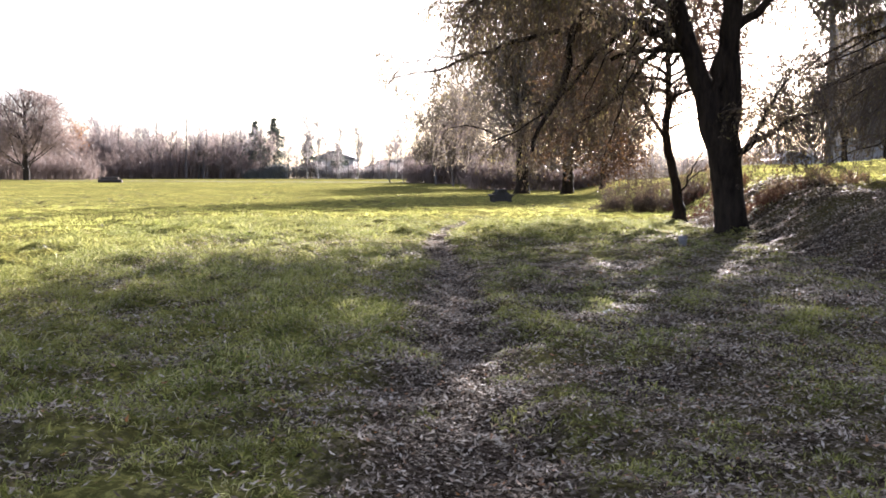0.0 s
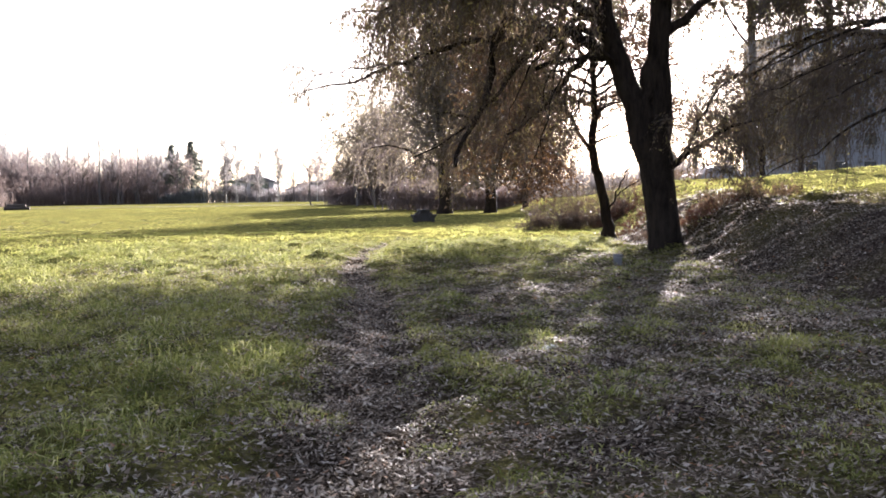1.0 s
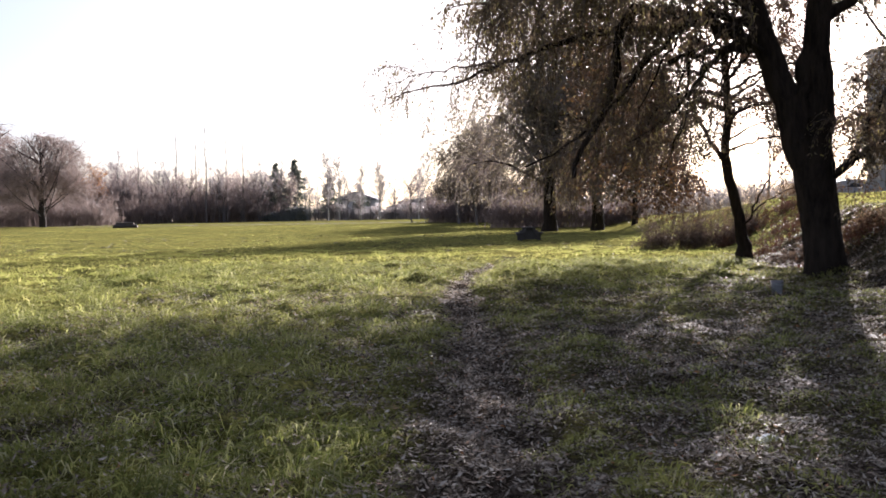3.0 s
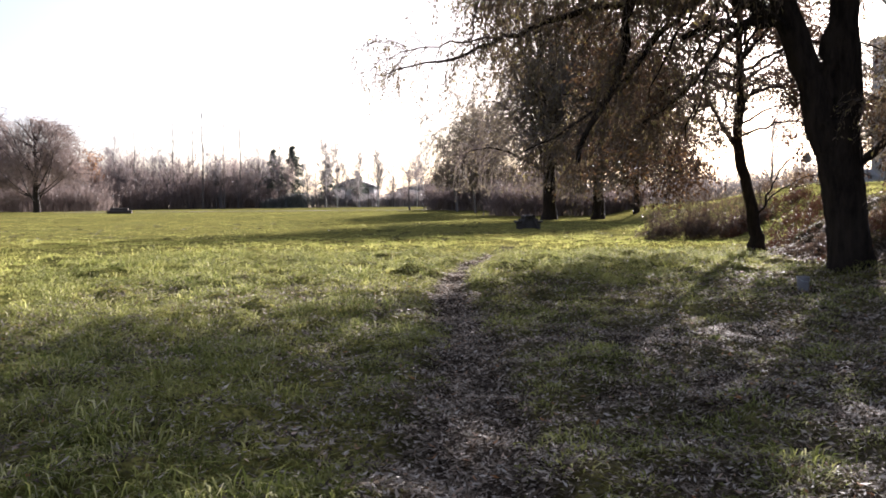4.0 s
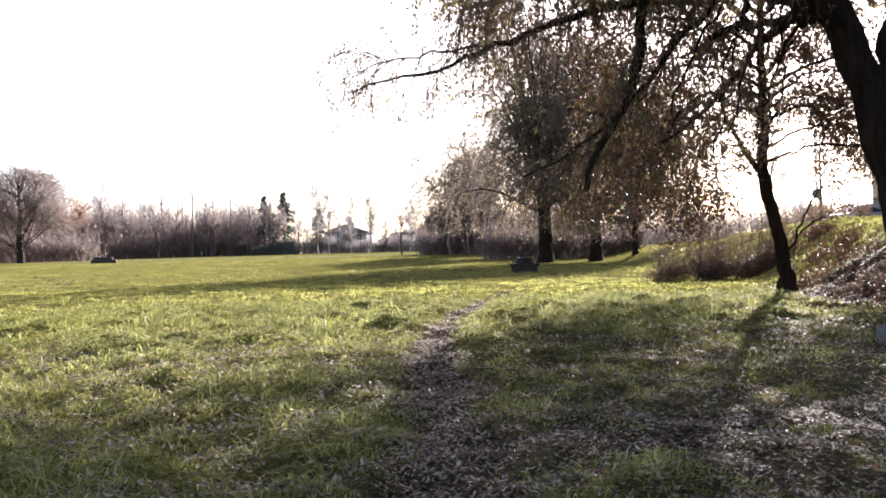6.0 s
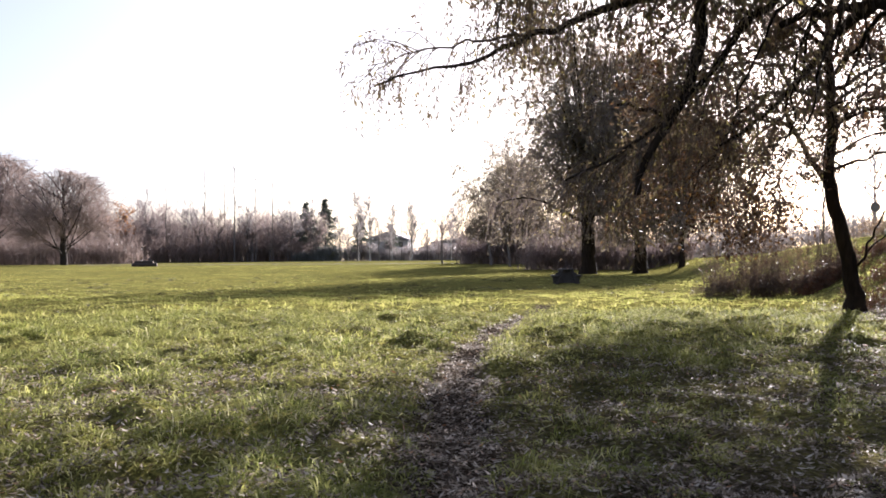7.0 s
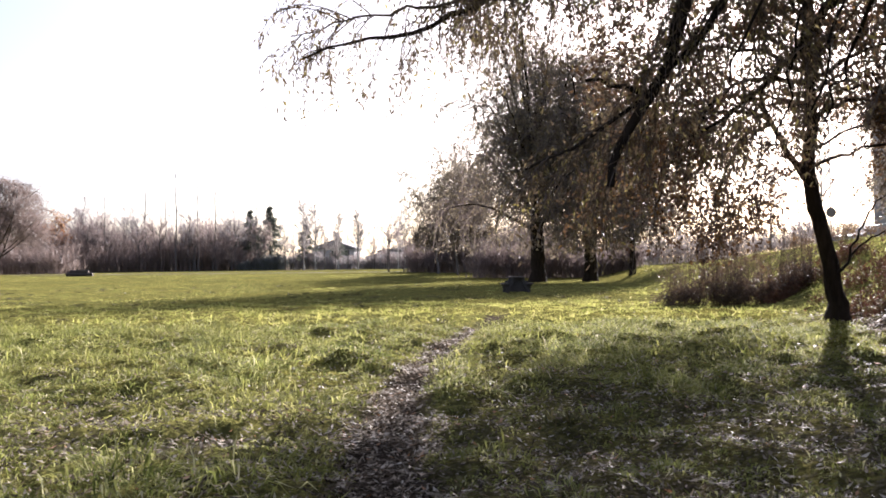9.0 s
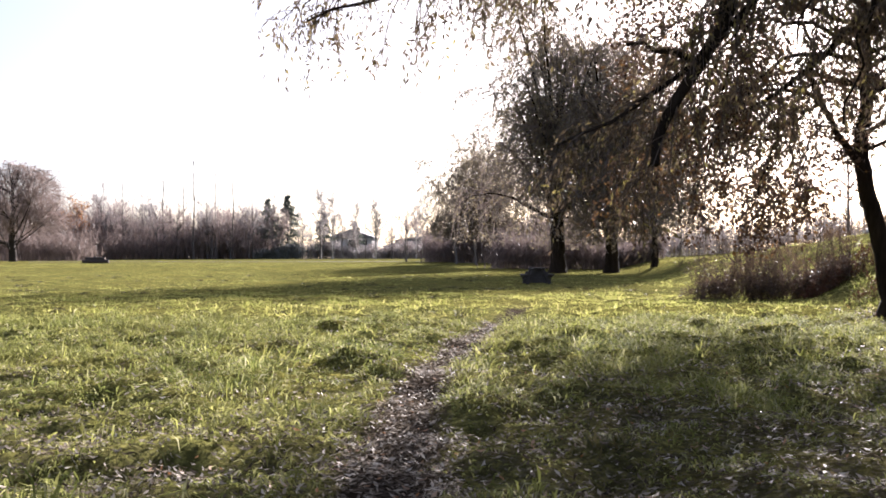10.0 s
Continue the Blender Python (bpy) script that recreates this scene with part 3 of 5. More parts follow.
    t5 = sprout(b3, 12, 0.1, 1.0, (0.7, 2.2), (0.4, 1.2), 1.1, 0.12, 9)
    strips("twig_spray", t5, 0.012, 0.004, M_TWIG, t)
    over_bank = t5[..., 0].mean(1) > 6.6                       # fuller on the side of the bank, to shade the ground
    v, q = joined([by_height(t5[over_bank], 5.0, 10, 34, (0.06, 0.12), 0.32, 1.2), by_height(t5[~over_bank], 5.0, 8, 20, (0.06, 0.12), 0.32, 1.2)])
    part("foliage", mesh_np("foliage", v, q), M_WILLOW, t, "sparse olive willow leaves", "stuff")
    near = np.concatenate([t1, t0, t4])
    near = near[near[..., 2].min(1) > 1.0]
    strips("twig_spray", t3, 0.01, 0.004, M_TWIG, t)
    strips("twig_spray", near, 0.014, 0.005, M_TWIG, t)
    strips("twig_spray", t2, 0.014, 0.005, M_TWIG, t)
    v, q = joined([leaves_on(near, 13, (0.05, 0.11), 0.3, 0.7), leaves_on(t3, 10, (0.06, 0.12), 0.3, 0.7), leaves_on(b1, 5, (0.05, 0.11), 0.28, 0.7), leaves_on(ts, 7, (0.05, 0.11), 0.34, 0.6)])
    part("foliage", mesh_np("foliage", v, q), M_WILLOW, t, "narrow olive and brown willow leaves", "stuff")
    v, q = by_height(t2, 5.9, 14, 32, (0.07, 0.135), 0.32, 1.15)
    part("foliage", mesh_np("foliage", v, q), M_WILLOW, t, "narrow olive and brown willow leaves", "stuff")


def build_bank_willow():
    """The willow that stands up on the bank; its boughs reach down over the slope."""
    t = thing("willow_tree", "old willow on the bank with long thin drooping boughs", "tree")
    x0, y0 = 14.6, 22.2
    g = float(height(x0, y0))
    tr = line([(x0, y0, g - 0.3), (x0 - 0.05, y0, g + 1.2), (x0 - 0.1, y0, g + 2.6)], 14, 0.02, 3)
    v, q = tubes(tr[None], np.interp(tr[:, 2] - g, [-0.3, 0, 0.5, 2.6], [0.55, 0.5, 0.4, 0.34])[None], 18, 0.04)
    part("trunk", mesh_np("trunk", v, q, smooth=True), M_BARK, t)
    s = (x0 - 0.1, y0, g + 2.4)
    L = [limb([s, (13.2, 21.2, 5.9), (11.8, 20.2, 5.5), (10.6, 19.5, 4.9), (9.8, 19.1, 4.6), (8.9, 19, 4.35), (8.1, 19, 3.95), (7.4, 19.1, 3.65)], 0.13, 0.008, M_BARK, t, n=24, seed=61),
         limb([s, (13.0, 20.8, 4.9), (11.6, 19.6, 4.0), (10.2, 19, 3.05), (9.3, 19, 2.6), (8.5, 19, 2.1), (7.5, 19, 1.6)], 0.1, 0.006, M_BARK, t, n=24, seed=62),
         limb([(12.4, 20.7, 5.7), (11.2, 19.8, 4.7), (10.0, 19.3, 4.15), (9.1, 19.2, 3.9), (8.2, 19.2, 3.5), (7.4, 19.2, 3.2)], 0.05, 0.006, M_BARK, t, n=20, seed=63),
         limb([(12.2, 20.2, 4.4), (11.0, 19.4, 3.9), (9.9, 18.9, 3.65), (9.0, 18.8, 3.25), (8.3, 18.8, 2.7)], 0.045, 0.006, M_BARK, t, n=18, seed=64),
         limb([s, (13.6, 22.6, 6.6), (12.4, 23.2, 7.6), (11.0, 23.8, 7.4), (9.9, 24.2, 6.4)], 0.14, 0.02, M_BARK, t, n=18, seed=65),
         limb([s, (14.0, 23.6, 6.8), (13.0, 25.2, 8.2), (11.8, 26.6, 8.2), (10.8, 27.6, 7.2)], 0.13, 0.02, M_BARK, t, n=18, seed=66),
         limb([s, (14.4, 21.6, 7.0), (13.4, 20.6, 8.8), (12.0, 19.8, 9.4), (10.6, 19.2, 8.6)], 0.14, 0.02, M_BARK, t, n=18, seed=67),
         limb([s, (15.2, 22.4, 7.2), (15.8, 22.6, 9.2), (16.6, 22.8, 10.6)], 0.15, 0.03, M_BARK, t, n=16, seed=68),
         limb([s, (15.6, 20.8, 6.0), (16.2, 19.2, 6.8), (16.4, 17.6, 6.4)], 0.1, 0.02, M_BARK, t, n=16, seed=69),
         limb([s, (13.6, 24.5, 5.2), (12.6, 26.6, 5.7), (11.4, 28.4, 5.4), (10.7, 29.6, 4.6)], 0.12, 0.02, M_BARK, t, n=18, seed=70),
         limb([s, (14.4, 25.0, 6.2), (13.8, 28.0, 7.4), (12.8, 30.5, 7.6), (11.9, 32.0, 6.8)], 0.13, 0.02, M_BARK, t, n=18, seed=71),
         limb([s, (13.0, 23.0, 5.3), (11.6, 24.0, 5.5), (10.5, 24.8, 5.0), (9.8, 25.4, 4.3)], 0.1, 0.02, M_BARK, t, n=18, seed=72),
         limb([s, (13.4, 21.2, 7.2), (12.2, 19.8, 7.6), (10.9, 18.6, 6.8), (10.2, 17.6, 5.6)], 0.11, 0.02, M_BARK, t, n=18, seed=73),
         limb([s, (13.6, 20.4, 5.6), (12.6, 18.6, 5.9), (11.6, 17.0, 5.2), (11.0, 16.0, 4.2)], 0.1, 0.02, M_BARK, t, n=18, seed=74),
         limb([(13.6, 22.5, 4.9), (12.4, 23.0, 4.7), (11.2, 23.4, 4.2), (10.2, 23.7, 3.6), (9.5, 23.9, 3.1)], 0.06, 0.01, M_BARK, t, n=16, seed=75),
         limb([(13.4, 23.4, 5.1), (12.2, 24.8, 4.9), (10.9, 26.0, 4.3), (9.8, 26.8, 3.6), (9.2, 27.1, 3.1)], 0.06, 0.01, M_BARK, t, n=16, seed=76),
         limb([(13.0, 21.0, 5.4), (12.0, 21.6, 5.0), (11.0, 22.0, 4.4), (10.0, 22.2, 3.7)], 0.05, 0.01, M_BARK, t, n=16, seed=77)]
    par = np.stack([line(p, 16) for p in L])
    b1 = sprout(par[:4], 24, 0.2, 1.0, (0.5, 1.6), (0.4, 1.1), 0.4, 0.1, 9)
    b2 = sprout(par[4:], 15, 0.25, 1.0, (0.9, 2.4), (0.5, 1.2), 0.35, 0.1, 9)
    for k in range(len(b1)):
        wood("branch", b1[k:k + 1], 0.014, 0.004, 5, M_TWIG, t)
    for k in range(len(b2)):
        wood("branch", b2[k:k + 1], 0.026, 0.007, 5, M_TWIG, t)
    t1 = sprout(b1, 13, 0.1, 1.0, (0.5, 1.9), (0.4, 1.2), 1.1, 0.12, 8, -0.1)
    t1 = t1[(t1[..., 2] - height(t1[..., 0], t1[..., 1])).min(1) > 0.35]
    t2 = sprout(b2, 12, 0.1, 1.0, (0.8, 2.6), (0.4, 1.2), 1.1, 0.12, 8)
    full = np.repeat(np.isin(np.arange(len(par) - 4), [2, 3, 4, 8, 9]), 15 * 12)       # boughs out of view, given dense leaves to shade the slope
    full = full[(t2[..., 2] - height(t2[..., 0], t2[..., 1])).min(1) > 0.5]
    t2 = t2[(t2[..., 2] - height(t2[..., 0], t2[..., 1])).min(1) > 0.5]
    strips("twig_spray", t1, 0.012, 0.004, M_TWIG, t)
    strips("twig_spray", t2, 0.014, 0.005, M_TWIG, t)
    v, q = joined([leaves_on(t1, 5, (0.045, 0.1), 0.26, 0.7), by_height(t2[full], 6.3, 12, 38, (0.08, 0.15), 0.36, 1.2), by_height(t2[~full], 6.3, 6, 42, (0.06, 0.13), 0.3)])
    part("foliage", mesh_np("foliage", v, q), M_WILLOW, t, "thin olive and brown willow leaves", "stuff")


def build_small_tree():
    t = thing("young_tree", "slender dark forked tree with small brown leaves at the bank foot", "tree")
    g = float(height(7.25, 30))
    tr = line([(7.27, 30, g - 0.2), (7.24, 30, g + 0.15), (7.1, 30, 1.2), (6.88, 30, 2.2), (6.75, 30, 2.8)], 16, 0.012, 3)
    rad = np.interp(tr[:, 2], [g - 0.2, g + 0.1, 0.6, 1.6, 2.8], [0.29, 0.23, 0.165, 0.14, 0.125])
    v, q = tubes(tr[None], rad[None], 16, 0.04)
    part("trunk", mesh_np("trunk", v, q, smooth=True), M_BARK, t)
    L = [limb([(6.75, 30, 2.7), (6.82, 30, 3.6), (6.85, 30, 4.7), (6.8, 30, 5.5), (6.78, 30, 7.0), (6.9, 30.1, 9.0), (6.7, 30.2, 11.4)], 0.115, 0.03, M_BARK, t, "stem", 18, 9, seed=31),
         limb([(6.74, 30, 2.7), (6.32, 30, 3.3), (6.07, 30, 3.75), (5.92, 30, 4.1), (5.9, 30, 4.9), (5.6, 30, 5.8)], 0.07, 0.015, M_BARK, t, seed=32),
         limb([(6.05, 30, 3.75), (5.7, 29.9, 4.0), (5.2, 29.8, 4.2), (4.7, 29.7, 4.1)], 0.035, 0.01, M_BARK, t, seed=33, sides=6),
         limb([(6.85, 30, 4.9), (7.3, 30, 5.4), (7.9, 29.9, 6.2), (8.4, 29.8, 7.0)], 0.05, 0.012, M_BARK, t, seed=34, sides=6),
         limb([(6.8, 30, 5.6), (6.3, 30.1, 6.3), (5.7, 30.2, 7.0), (5.2, 30.3, 7.3)], 0.05, 0.012, M_BARK, t, seed=35, sides=6),
         limb([(6.84, 30, 4.2), (7.3, 30, 4.4), (7.9, 30, 4.45), (8.5, 30, 4.3)], 0.03, 0.008, M_BARK, t, seed=36, sides=6),
         limb([(7.2, 29.95, 0.7), (7.36, 29.85, 1.3), (7.55, 29.8, 1.75), (7.86, 29.8, 2.27), (8.35, 29.8, 2.8)], 0.034, 0.008, M_BARK, t, seed=37, sides=6),
         limb([(7.4, 29.85, 1.3), (7.9, 29.8, 1.75), (8.5, 29.8, 2.0), (9.2, 29.8, 2.1)], 0.022, 0.006, M_BARK, t, seed=38, sides=6)]
    L[6:6] = [limb([(6.84, 30, 4.6), (6.2, 29.9, 5.0), (5.2, 29.8, 5.2), (4.2, 29.7, 5.0), (3.3, 29.6, 4.5)], 0.05, 0.01, M_BARK, t, seed=39, sides=6),
              limb([(6.8, 30, 5.9), (6.0, 30.4, 6.9), (5.0, 30.8, 7.6), (4.0, 31, 7.6)], 0.05, 0.01, M_BARK, t, seed=40, sides=6),
              limb([(6.8, 30, 6.4), (7.4, 30.3, 7.4), (8.2, 30.5, 8.0), (9.2, 30.6, 8.0)], 0.05, 0.01, M_BARK, t, seed=41, sides=6),
              limb([(6.82, 30, 4.4), (6.1, 29.6, 4.6), (5.2, 29.2, 4.4), (4.4, 28.9, 3.6), (3.8, 28.8, 2.6), (3.6, 28.7, 2.1)], 0.05, 0.01, M_BARK, t, seed=43, sides=6),
              limb([(6.0, 30, 3.9), (5.3, 30.3, 4.1), (4.4, 30.6, 3.9), (3.5, 30.8, 3.1), (2.9, 30.9, 2.2)], 0.04, 0.01, M_BARK, t, seed=44, sides=6),
              limb([(6.84, 30, 4.0), (6.2, 30.8, 4.5), (5.4, 31.6, 4.6), (4.8, 32.2, 4.0)], 0.04, 0.01, M_BARK, t, seed=45, sides=6),
              limb([(6.84, 30, 3.8), (7.4, 30.6, 4.3), (8.2, 31.0, 4.4), (8.9, 31.2, 3.8)], 0.04, 0.01, M_BARK, t, seed=46, sides=6),
              limb([(6.8, 30, 6.6), (5.8, 30.2, 7.4), (4.6, 30.4, 7.6), (3.4, 30.5, 7.2), (2.4, 30.6, 6.3)], 0.05, 0.01, M_BARK, t, seed=47, sides=6),
              limb([(6.85, 30, 7.8), (5.9, 29.6, 8.9), (4.6, 29.4, 9.6), (3.4, 29.3, 9.6)], 0.05, 0.01, M_BARK, t, seed=48, sides=6),
              limb([(6.85, 30, 8.6), (7.6, 30.6, 9.8), (8.6, 31, 10.6), (9.6, 31.2, 10.6)], 0.05, 0.01, M_BARK, t, seed=49, sides=6),
              limb([(6.8, 30.1, 9.4), (6.0, 30.8, 10.6), (5.0, 31.2, 11.2), (4.2, 31.4, 11.2)], 0.04, 0.01, M_BARK, t, seed=50, sides=6),
              limb([(6.84, 30, 7.0), (7.2, 28.9, 8.0), (7.4, 27.9, 8.6), (7.4, 27.0, 8.6)], 0.04, 0.01, M_BARK, t, seed=51, sides=6),
              limb([(6.84, 30, 3.6), (7.3, 31.2, 4.3), (7.8, 32.6, 4.8), (8.2, 34.0, 4.7)], 0.045, 0.01, M_BARK, t, seed=52, sides=6),
              limb([(6.84, 30, 4.3), (7.9, 30.9, 5.0), (9.0, 31.8, 5.4), (9.9, 32.6, 5.2)], 0.045, 0.01, M_BARK, t, seed=53, sides=6),
              limb([(6.84, 30, 4.9), (7.8, 31.6, 5.9), (8.8, 33.2, 6.4), (9.6, 34.6, 6.3)], 0.045, 0.01, M_BARK, t, seed=54, sides=6),
              limb([(6.84, 30, 3.3), (7.6, 30.1, 3.7), (8.5, 30.3, 3.8), (9.3, 30.5, 3.5)], 0.035, 0.01, M_BARK, t, seed=55, sides=6),
              limb([(6.05, 30, 3.75), (5.6, 29.4, 3.6), (5.0, 29.0, 3.0), (4.7, 28.8, 2.3), (4.6, 28.8, 1.9)], 0.035, 0.01, M_BARK, t, seed=56, sides=6),
              limb([(6.84, 30, 4.1), (6.4, 31.0, 4.4), (5.8, 32.0, 4.0), (5.4, 32.8, 3.2), (5.2, 33.2, 2.5)], 0.04, 0.01, M_BARK, t, seed=57, sides=6),
              limb([(6.82, 30, 5.4), (5.9, 29.7, 6.0), (4.8, 29.4, 6.2), (3.7, 29.2, 5.9), (2.8, 29.1, 5.2)], 0.05, 0.01, M_BARK, t, seed=58, sides=6),
              limb([(6.82, 30, 6.2), (5.8, 29.8, 7.0), (4.6, 29.6, 7.2), (3.4, 29.6, 6.8), (2.5, 29.6, 6.0)], 0.05, 0.01, M_BARK, t, seed=59, sides=6),
              limb([(6.82, 30, 5.0), (6.0, 30.6, 5.6), (5.0, 31.0, 5.6), (4.0, 31.4, 5.0), (3.4, 31.6, 4.3)], 0.045, 0.01, M_BARK, t, seed=60, sides=6),
              limb([(6.84, 30, 3.9), (8.0, 30.2, 4.4), (9.4, 30.4, 4.4), (10.6, 30.4, 3.8)], 0.045, 0.01, M_BARK, t, seed=86, sides=6),
              limb([(6.84, 30, 4.6), (8.0, 29.4, 5.2), (9.3, 29.0, 5.2), (10.4, 28.8, 4.6)], 0.045, 0.01, M_BARK, t, seed=87, sides=6),
              limb([(6.86, 30, 3.0), (7.8, 29.4, 3.3), (8.8, 29.0, 3.2), (9.6, 28.8, 2.7)], 0.035, 0.01, M_BARK, t, seed=88, sides=6),
              limb([(6.07, 30, 3.75), (5.8, 30.5, 3.7), (5.5, 30.9, 3.1), (5.3, 31.1, 2.4), (5.25, 31.2, 2.0)], 0.03, 0.008, M_BARK, t, seed=94, sides=6),
              limb([(6.32, 30, 3.3), (5.95, 29.7, 3.4), (5.65, 29.5, 2.9), (5.5, 29.4, 2.3)], 0.025, 0.008, M_BARK, t, seed=95, sides=6),
              limb([(5.2, 29.8, 4.2), (4.6, 30.2, 4.0), (4.2, 30.5, 3.2), (4.0, 30.6, 2.4)], 0.03, 0.008, M_BARK, t, seed=96, sides=6),
              limb([(6.8, 30, 5.2), (7.0, 29.3, 6.0), (7.0, 28.6, 6.6), (6.9, 28.0, 6.6)], 0.05, 0.01, M_BARK, t, seed=42, sides=6)]
    par = np.stack([line(p, 14) for p in L])
    b = sprout(par[:34], 13, 0.2, 1.0, (0.7, 2.1), (0.5, 1.3), 0.15, 0.14, 8)
    tw = sprout(b, 9, 0.1, 1.0, (0.3, 1.2), (0.4, 1.3), 0.4, 0.18, 6)
    bare = sprout(par[34:], 8, 0.3, 1.0, (0.3, 0.9), (0.4, 0.9), -0.1, 0.1, 6)
    for k in range(len(b)):
        wood("branch", b[k:k + 1], 0.01, 0.004, 4, M_TWIG, t)
    strips("twig_spray", np.concatenate([tw, bare]), 0.011, 0.004, M_TWIG, t)
    zm = tw[..., 2].mean(1)                                   # fullest in the middle of the crown; the unseen top is added for shade
    v, q = joined([leaves_on(tw[m], n, (0.05, 0.11), 0.6, 0.3, 0.05, 0.05) for m, n in ((zm < 5.3, 11), ((zm >= 5.3) & (zm < 7.8), 18), (zm >= 7.8, 8))])
    part("foliage", mesh_np("foliage", v, q), M_ROUND, t, "small dark brown rounded leaves", "stuff")


def build_weeping(name, label, at, h, spread, trunk_r, limbs, leaves, leaf_mat, bottom, seed, lean=0.0, twig_mat=None, strands=9, bark_mat=None):
    """A tall weeping tree seen from afar, with strands that hang almost to the ground."""
    t = thing(name, label, "tree", at)
    r = np.random.default_rng(seed)
    tr = line([(0, 0, -0.3), (0.05, 0, 0.4), (lean * 0.2, 0, h * 0.16), (lean * 0.5, 0, h * 0.3)], 14, 0.02, seed)
    rad = np.interp(tr[:, 2], [-0.3, 0.1, 1.0, h * 0.3], [trunk_r * 1.5, trunk_r * 1.25, trunk_r, trunk_r * 0.8])
    v, q = tubes(tr[None], rad[None], 14, 0.05)
    part("trunk", mesh_np("trunk", v, q, smooth=True), bark_mat or M_BARK, t)
    L = []
    for k in range(limbs):
        az = 2 * math.pi * (k + r.uniform(-0.3, 0.3)) / limbs
        reach, top = spread * r.uniform(0.15, 0.62), h * r.uniform(0.24, 1.0)
        s = Vector(tr[-1]) * min(r.uniform(0.45, 1.0), top / h + 0.3)
        c, n = math.cos(az), math.sin(az)
        L.append(line([tuple(s), (s[0] + c * reach * 0.25, s[1] + n * reach * 0.25, s[2] + (top - s[2]) * 0.45), (s[0] + c * reach * 0.55, s[1] + n * reach * 0.55, s[2] + (top - s[2]) * 0.85), (s[0] + c * reach * 0.8, s[1] + n * reach * 0.8, top), (s[0] + c * reach, s[1] + n * reach, top * 0.93)], 14, 0.05, seed + k))
        wood("limb", L[-1][None], trunk_r * 0.34, 0.02, 6, bark_mat or M_BARK, t)
    L = np.stack(L)
    b = sprout(L, 14, 0.12, 1.0, (spread * 0.15, spread * 0.5), (0.5, 1.2), 0.2, 0.14, 7, 0.1)
    strips("branch", b, 0.07, 0.025, twig_mat or M_TWIG, t)
    tw = sprout(b, strands, 0.1, 1.0, (h * 0.06, h * 0.26), (0.4, 1.2), 0.8, 0.16, 5)
    tw[..., 2] = np.maximum(tw[..., 2], bottom + r.uniform(0, 1.2, tw.shape[0])[:, None])
    strips("twig_spray", tw, 0.035, 0.015, twig_mat or M_TWIG, t)
    if leaves:
        v, q = by_height(tw, h * 0.5, leaves, int(leaves * 2.0), (0.13, 0.25), 0.45, 1.0, 0.6)
        part("foliage", mesh_np("foliage", v, q), leaf_mat, t, "", "stuff")
    return t


def bare_tree(name, label, h, spread, trunk_r, seed, mat, clear=0.25, limbs=12, leaves=0, leaf_mat=None, up=0.3, fine=(7, 8), angle=(0.6, 1.2), thick=1.0, dome=False, bark_mat=None, top=0.8):
    """A leafless crown of limbs, branches and fine twigs."""
    t = thing(name, label, "tree")
    tr = line([(0, 0, -0.4), (0.1, 0, h * 0.2), (-0.1, 0.1, h * 0.5), (0.05, 0, h * top)], 16, 0.06, seed)[None]
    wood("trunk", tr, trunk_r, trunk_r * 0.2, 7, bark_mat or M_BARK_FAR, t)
    L = sprout(tr, limbs, clear, 0.98, (spread * 0.8, spread * 1.4), angle, -0.1, 0.06, 6, up, 0.3)
    c, ax = np.array([0, 0, h * 0.46]), np.array([spread, spread, h * 0.52])

    def inside(a):                                    # keeps a domed crown to its rounded outline
        return a[np.linalg.norm((a[:, -1] - c) / ax, axis=-1) < rng.normal(1.0, 0.05, len(a))] if dome else a

    if dome:
        d = (L - c) / ax
        L = c + d / np.maximum(np.linalg.norm(d, axis=-1, keepdims=True), 0.9) * 0.9 * ax
    b = inside(sprout(L, fine[0], 0.2, 1.0, (spread * 0.3, spread * 0.7), (0.4, 1.0), -0.05, 0.1, 6, up * 0.4))
    tw = inside(sprout(b, fine[1], 0.1, 1.0, (spread * 0.15, spread * 0.4), (0.3, 1.0), 0.02, 0.1, 2, up * 0.3))
    if dome:                                          # thin arching top, dense hanging skirt
        tw = tw[rng.uniform(0, 1, len(tw)) < np.interp(tw[:, 0, 2] / h, [0.3, 0.5, 0.65, 0.9], [1.0, 0.9, 0.6, 0.5])]
        low = b[b[:, -1, 2] < h * 0.62]
        tw = np.concatenate([tw, sprout(low, 12, 0.2, 1.0, (spread * 0.25, spread * 0.5), (0.3, 1.0), 0.5, 0.1, 2, -0.5)])
        tw = tw[tw[:, -1, 2] > 0.1]
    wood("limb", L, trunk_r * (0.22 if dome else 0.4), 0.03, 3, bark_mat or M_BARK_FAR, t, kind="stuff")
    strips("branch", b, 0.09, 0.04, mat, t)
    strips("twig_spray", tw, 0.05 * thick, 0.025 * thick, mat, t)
    if leaves:
        v, q = leaves_on(tw, leaves, (0.2, 0.4), 0.6, 0.3, 0.1, 0.1)
        part("foliage", mesh_np("foliage", v, q), leaf_mat, t, "", "stuff")
    return t


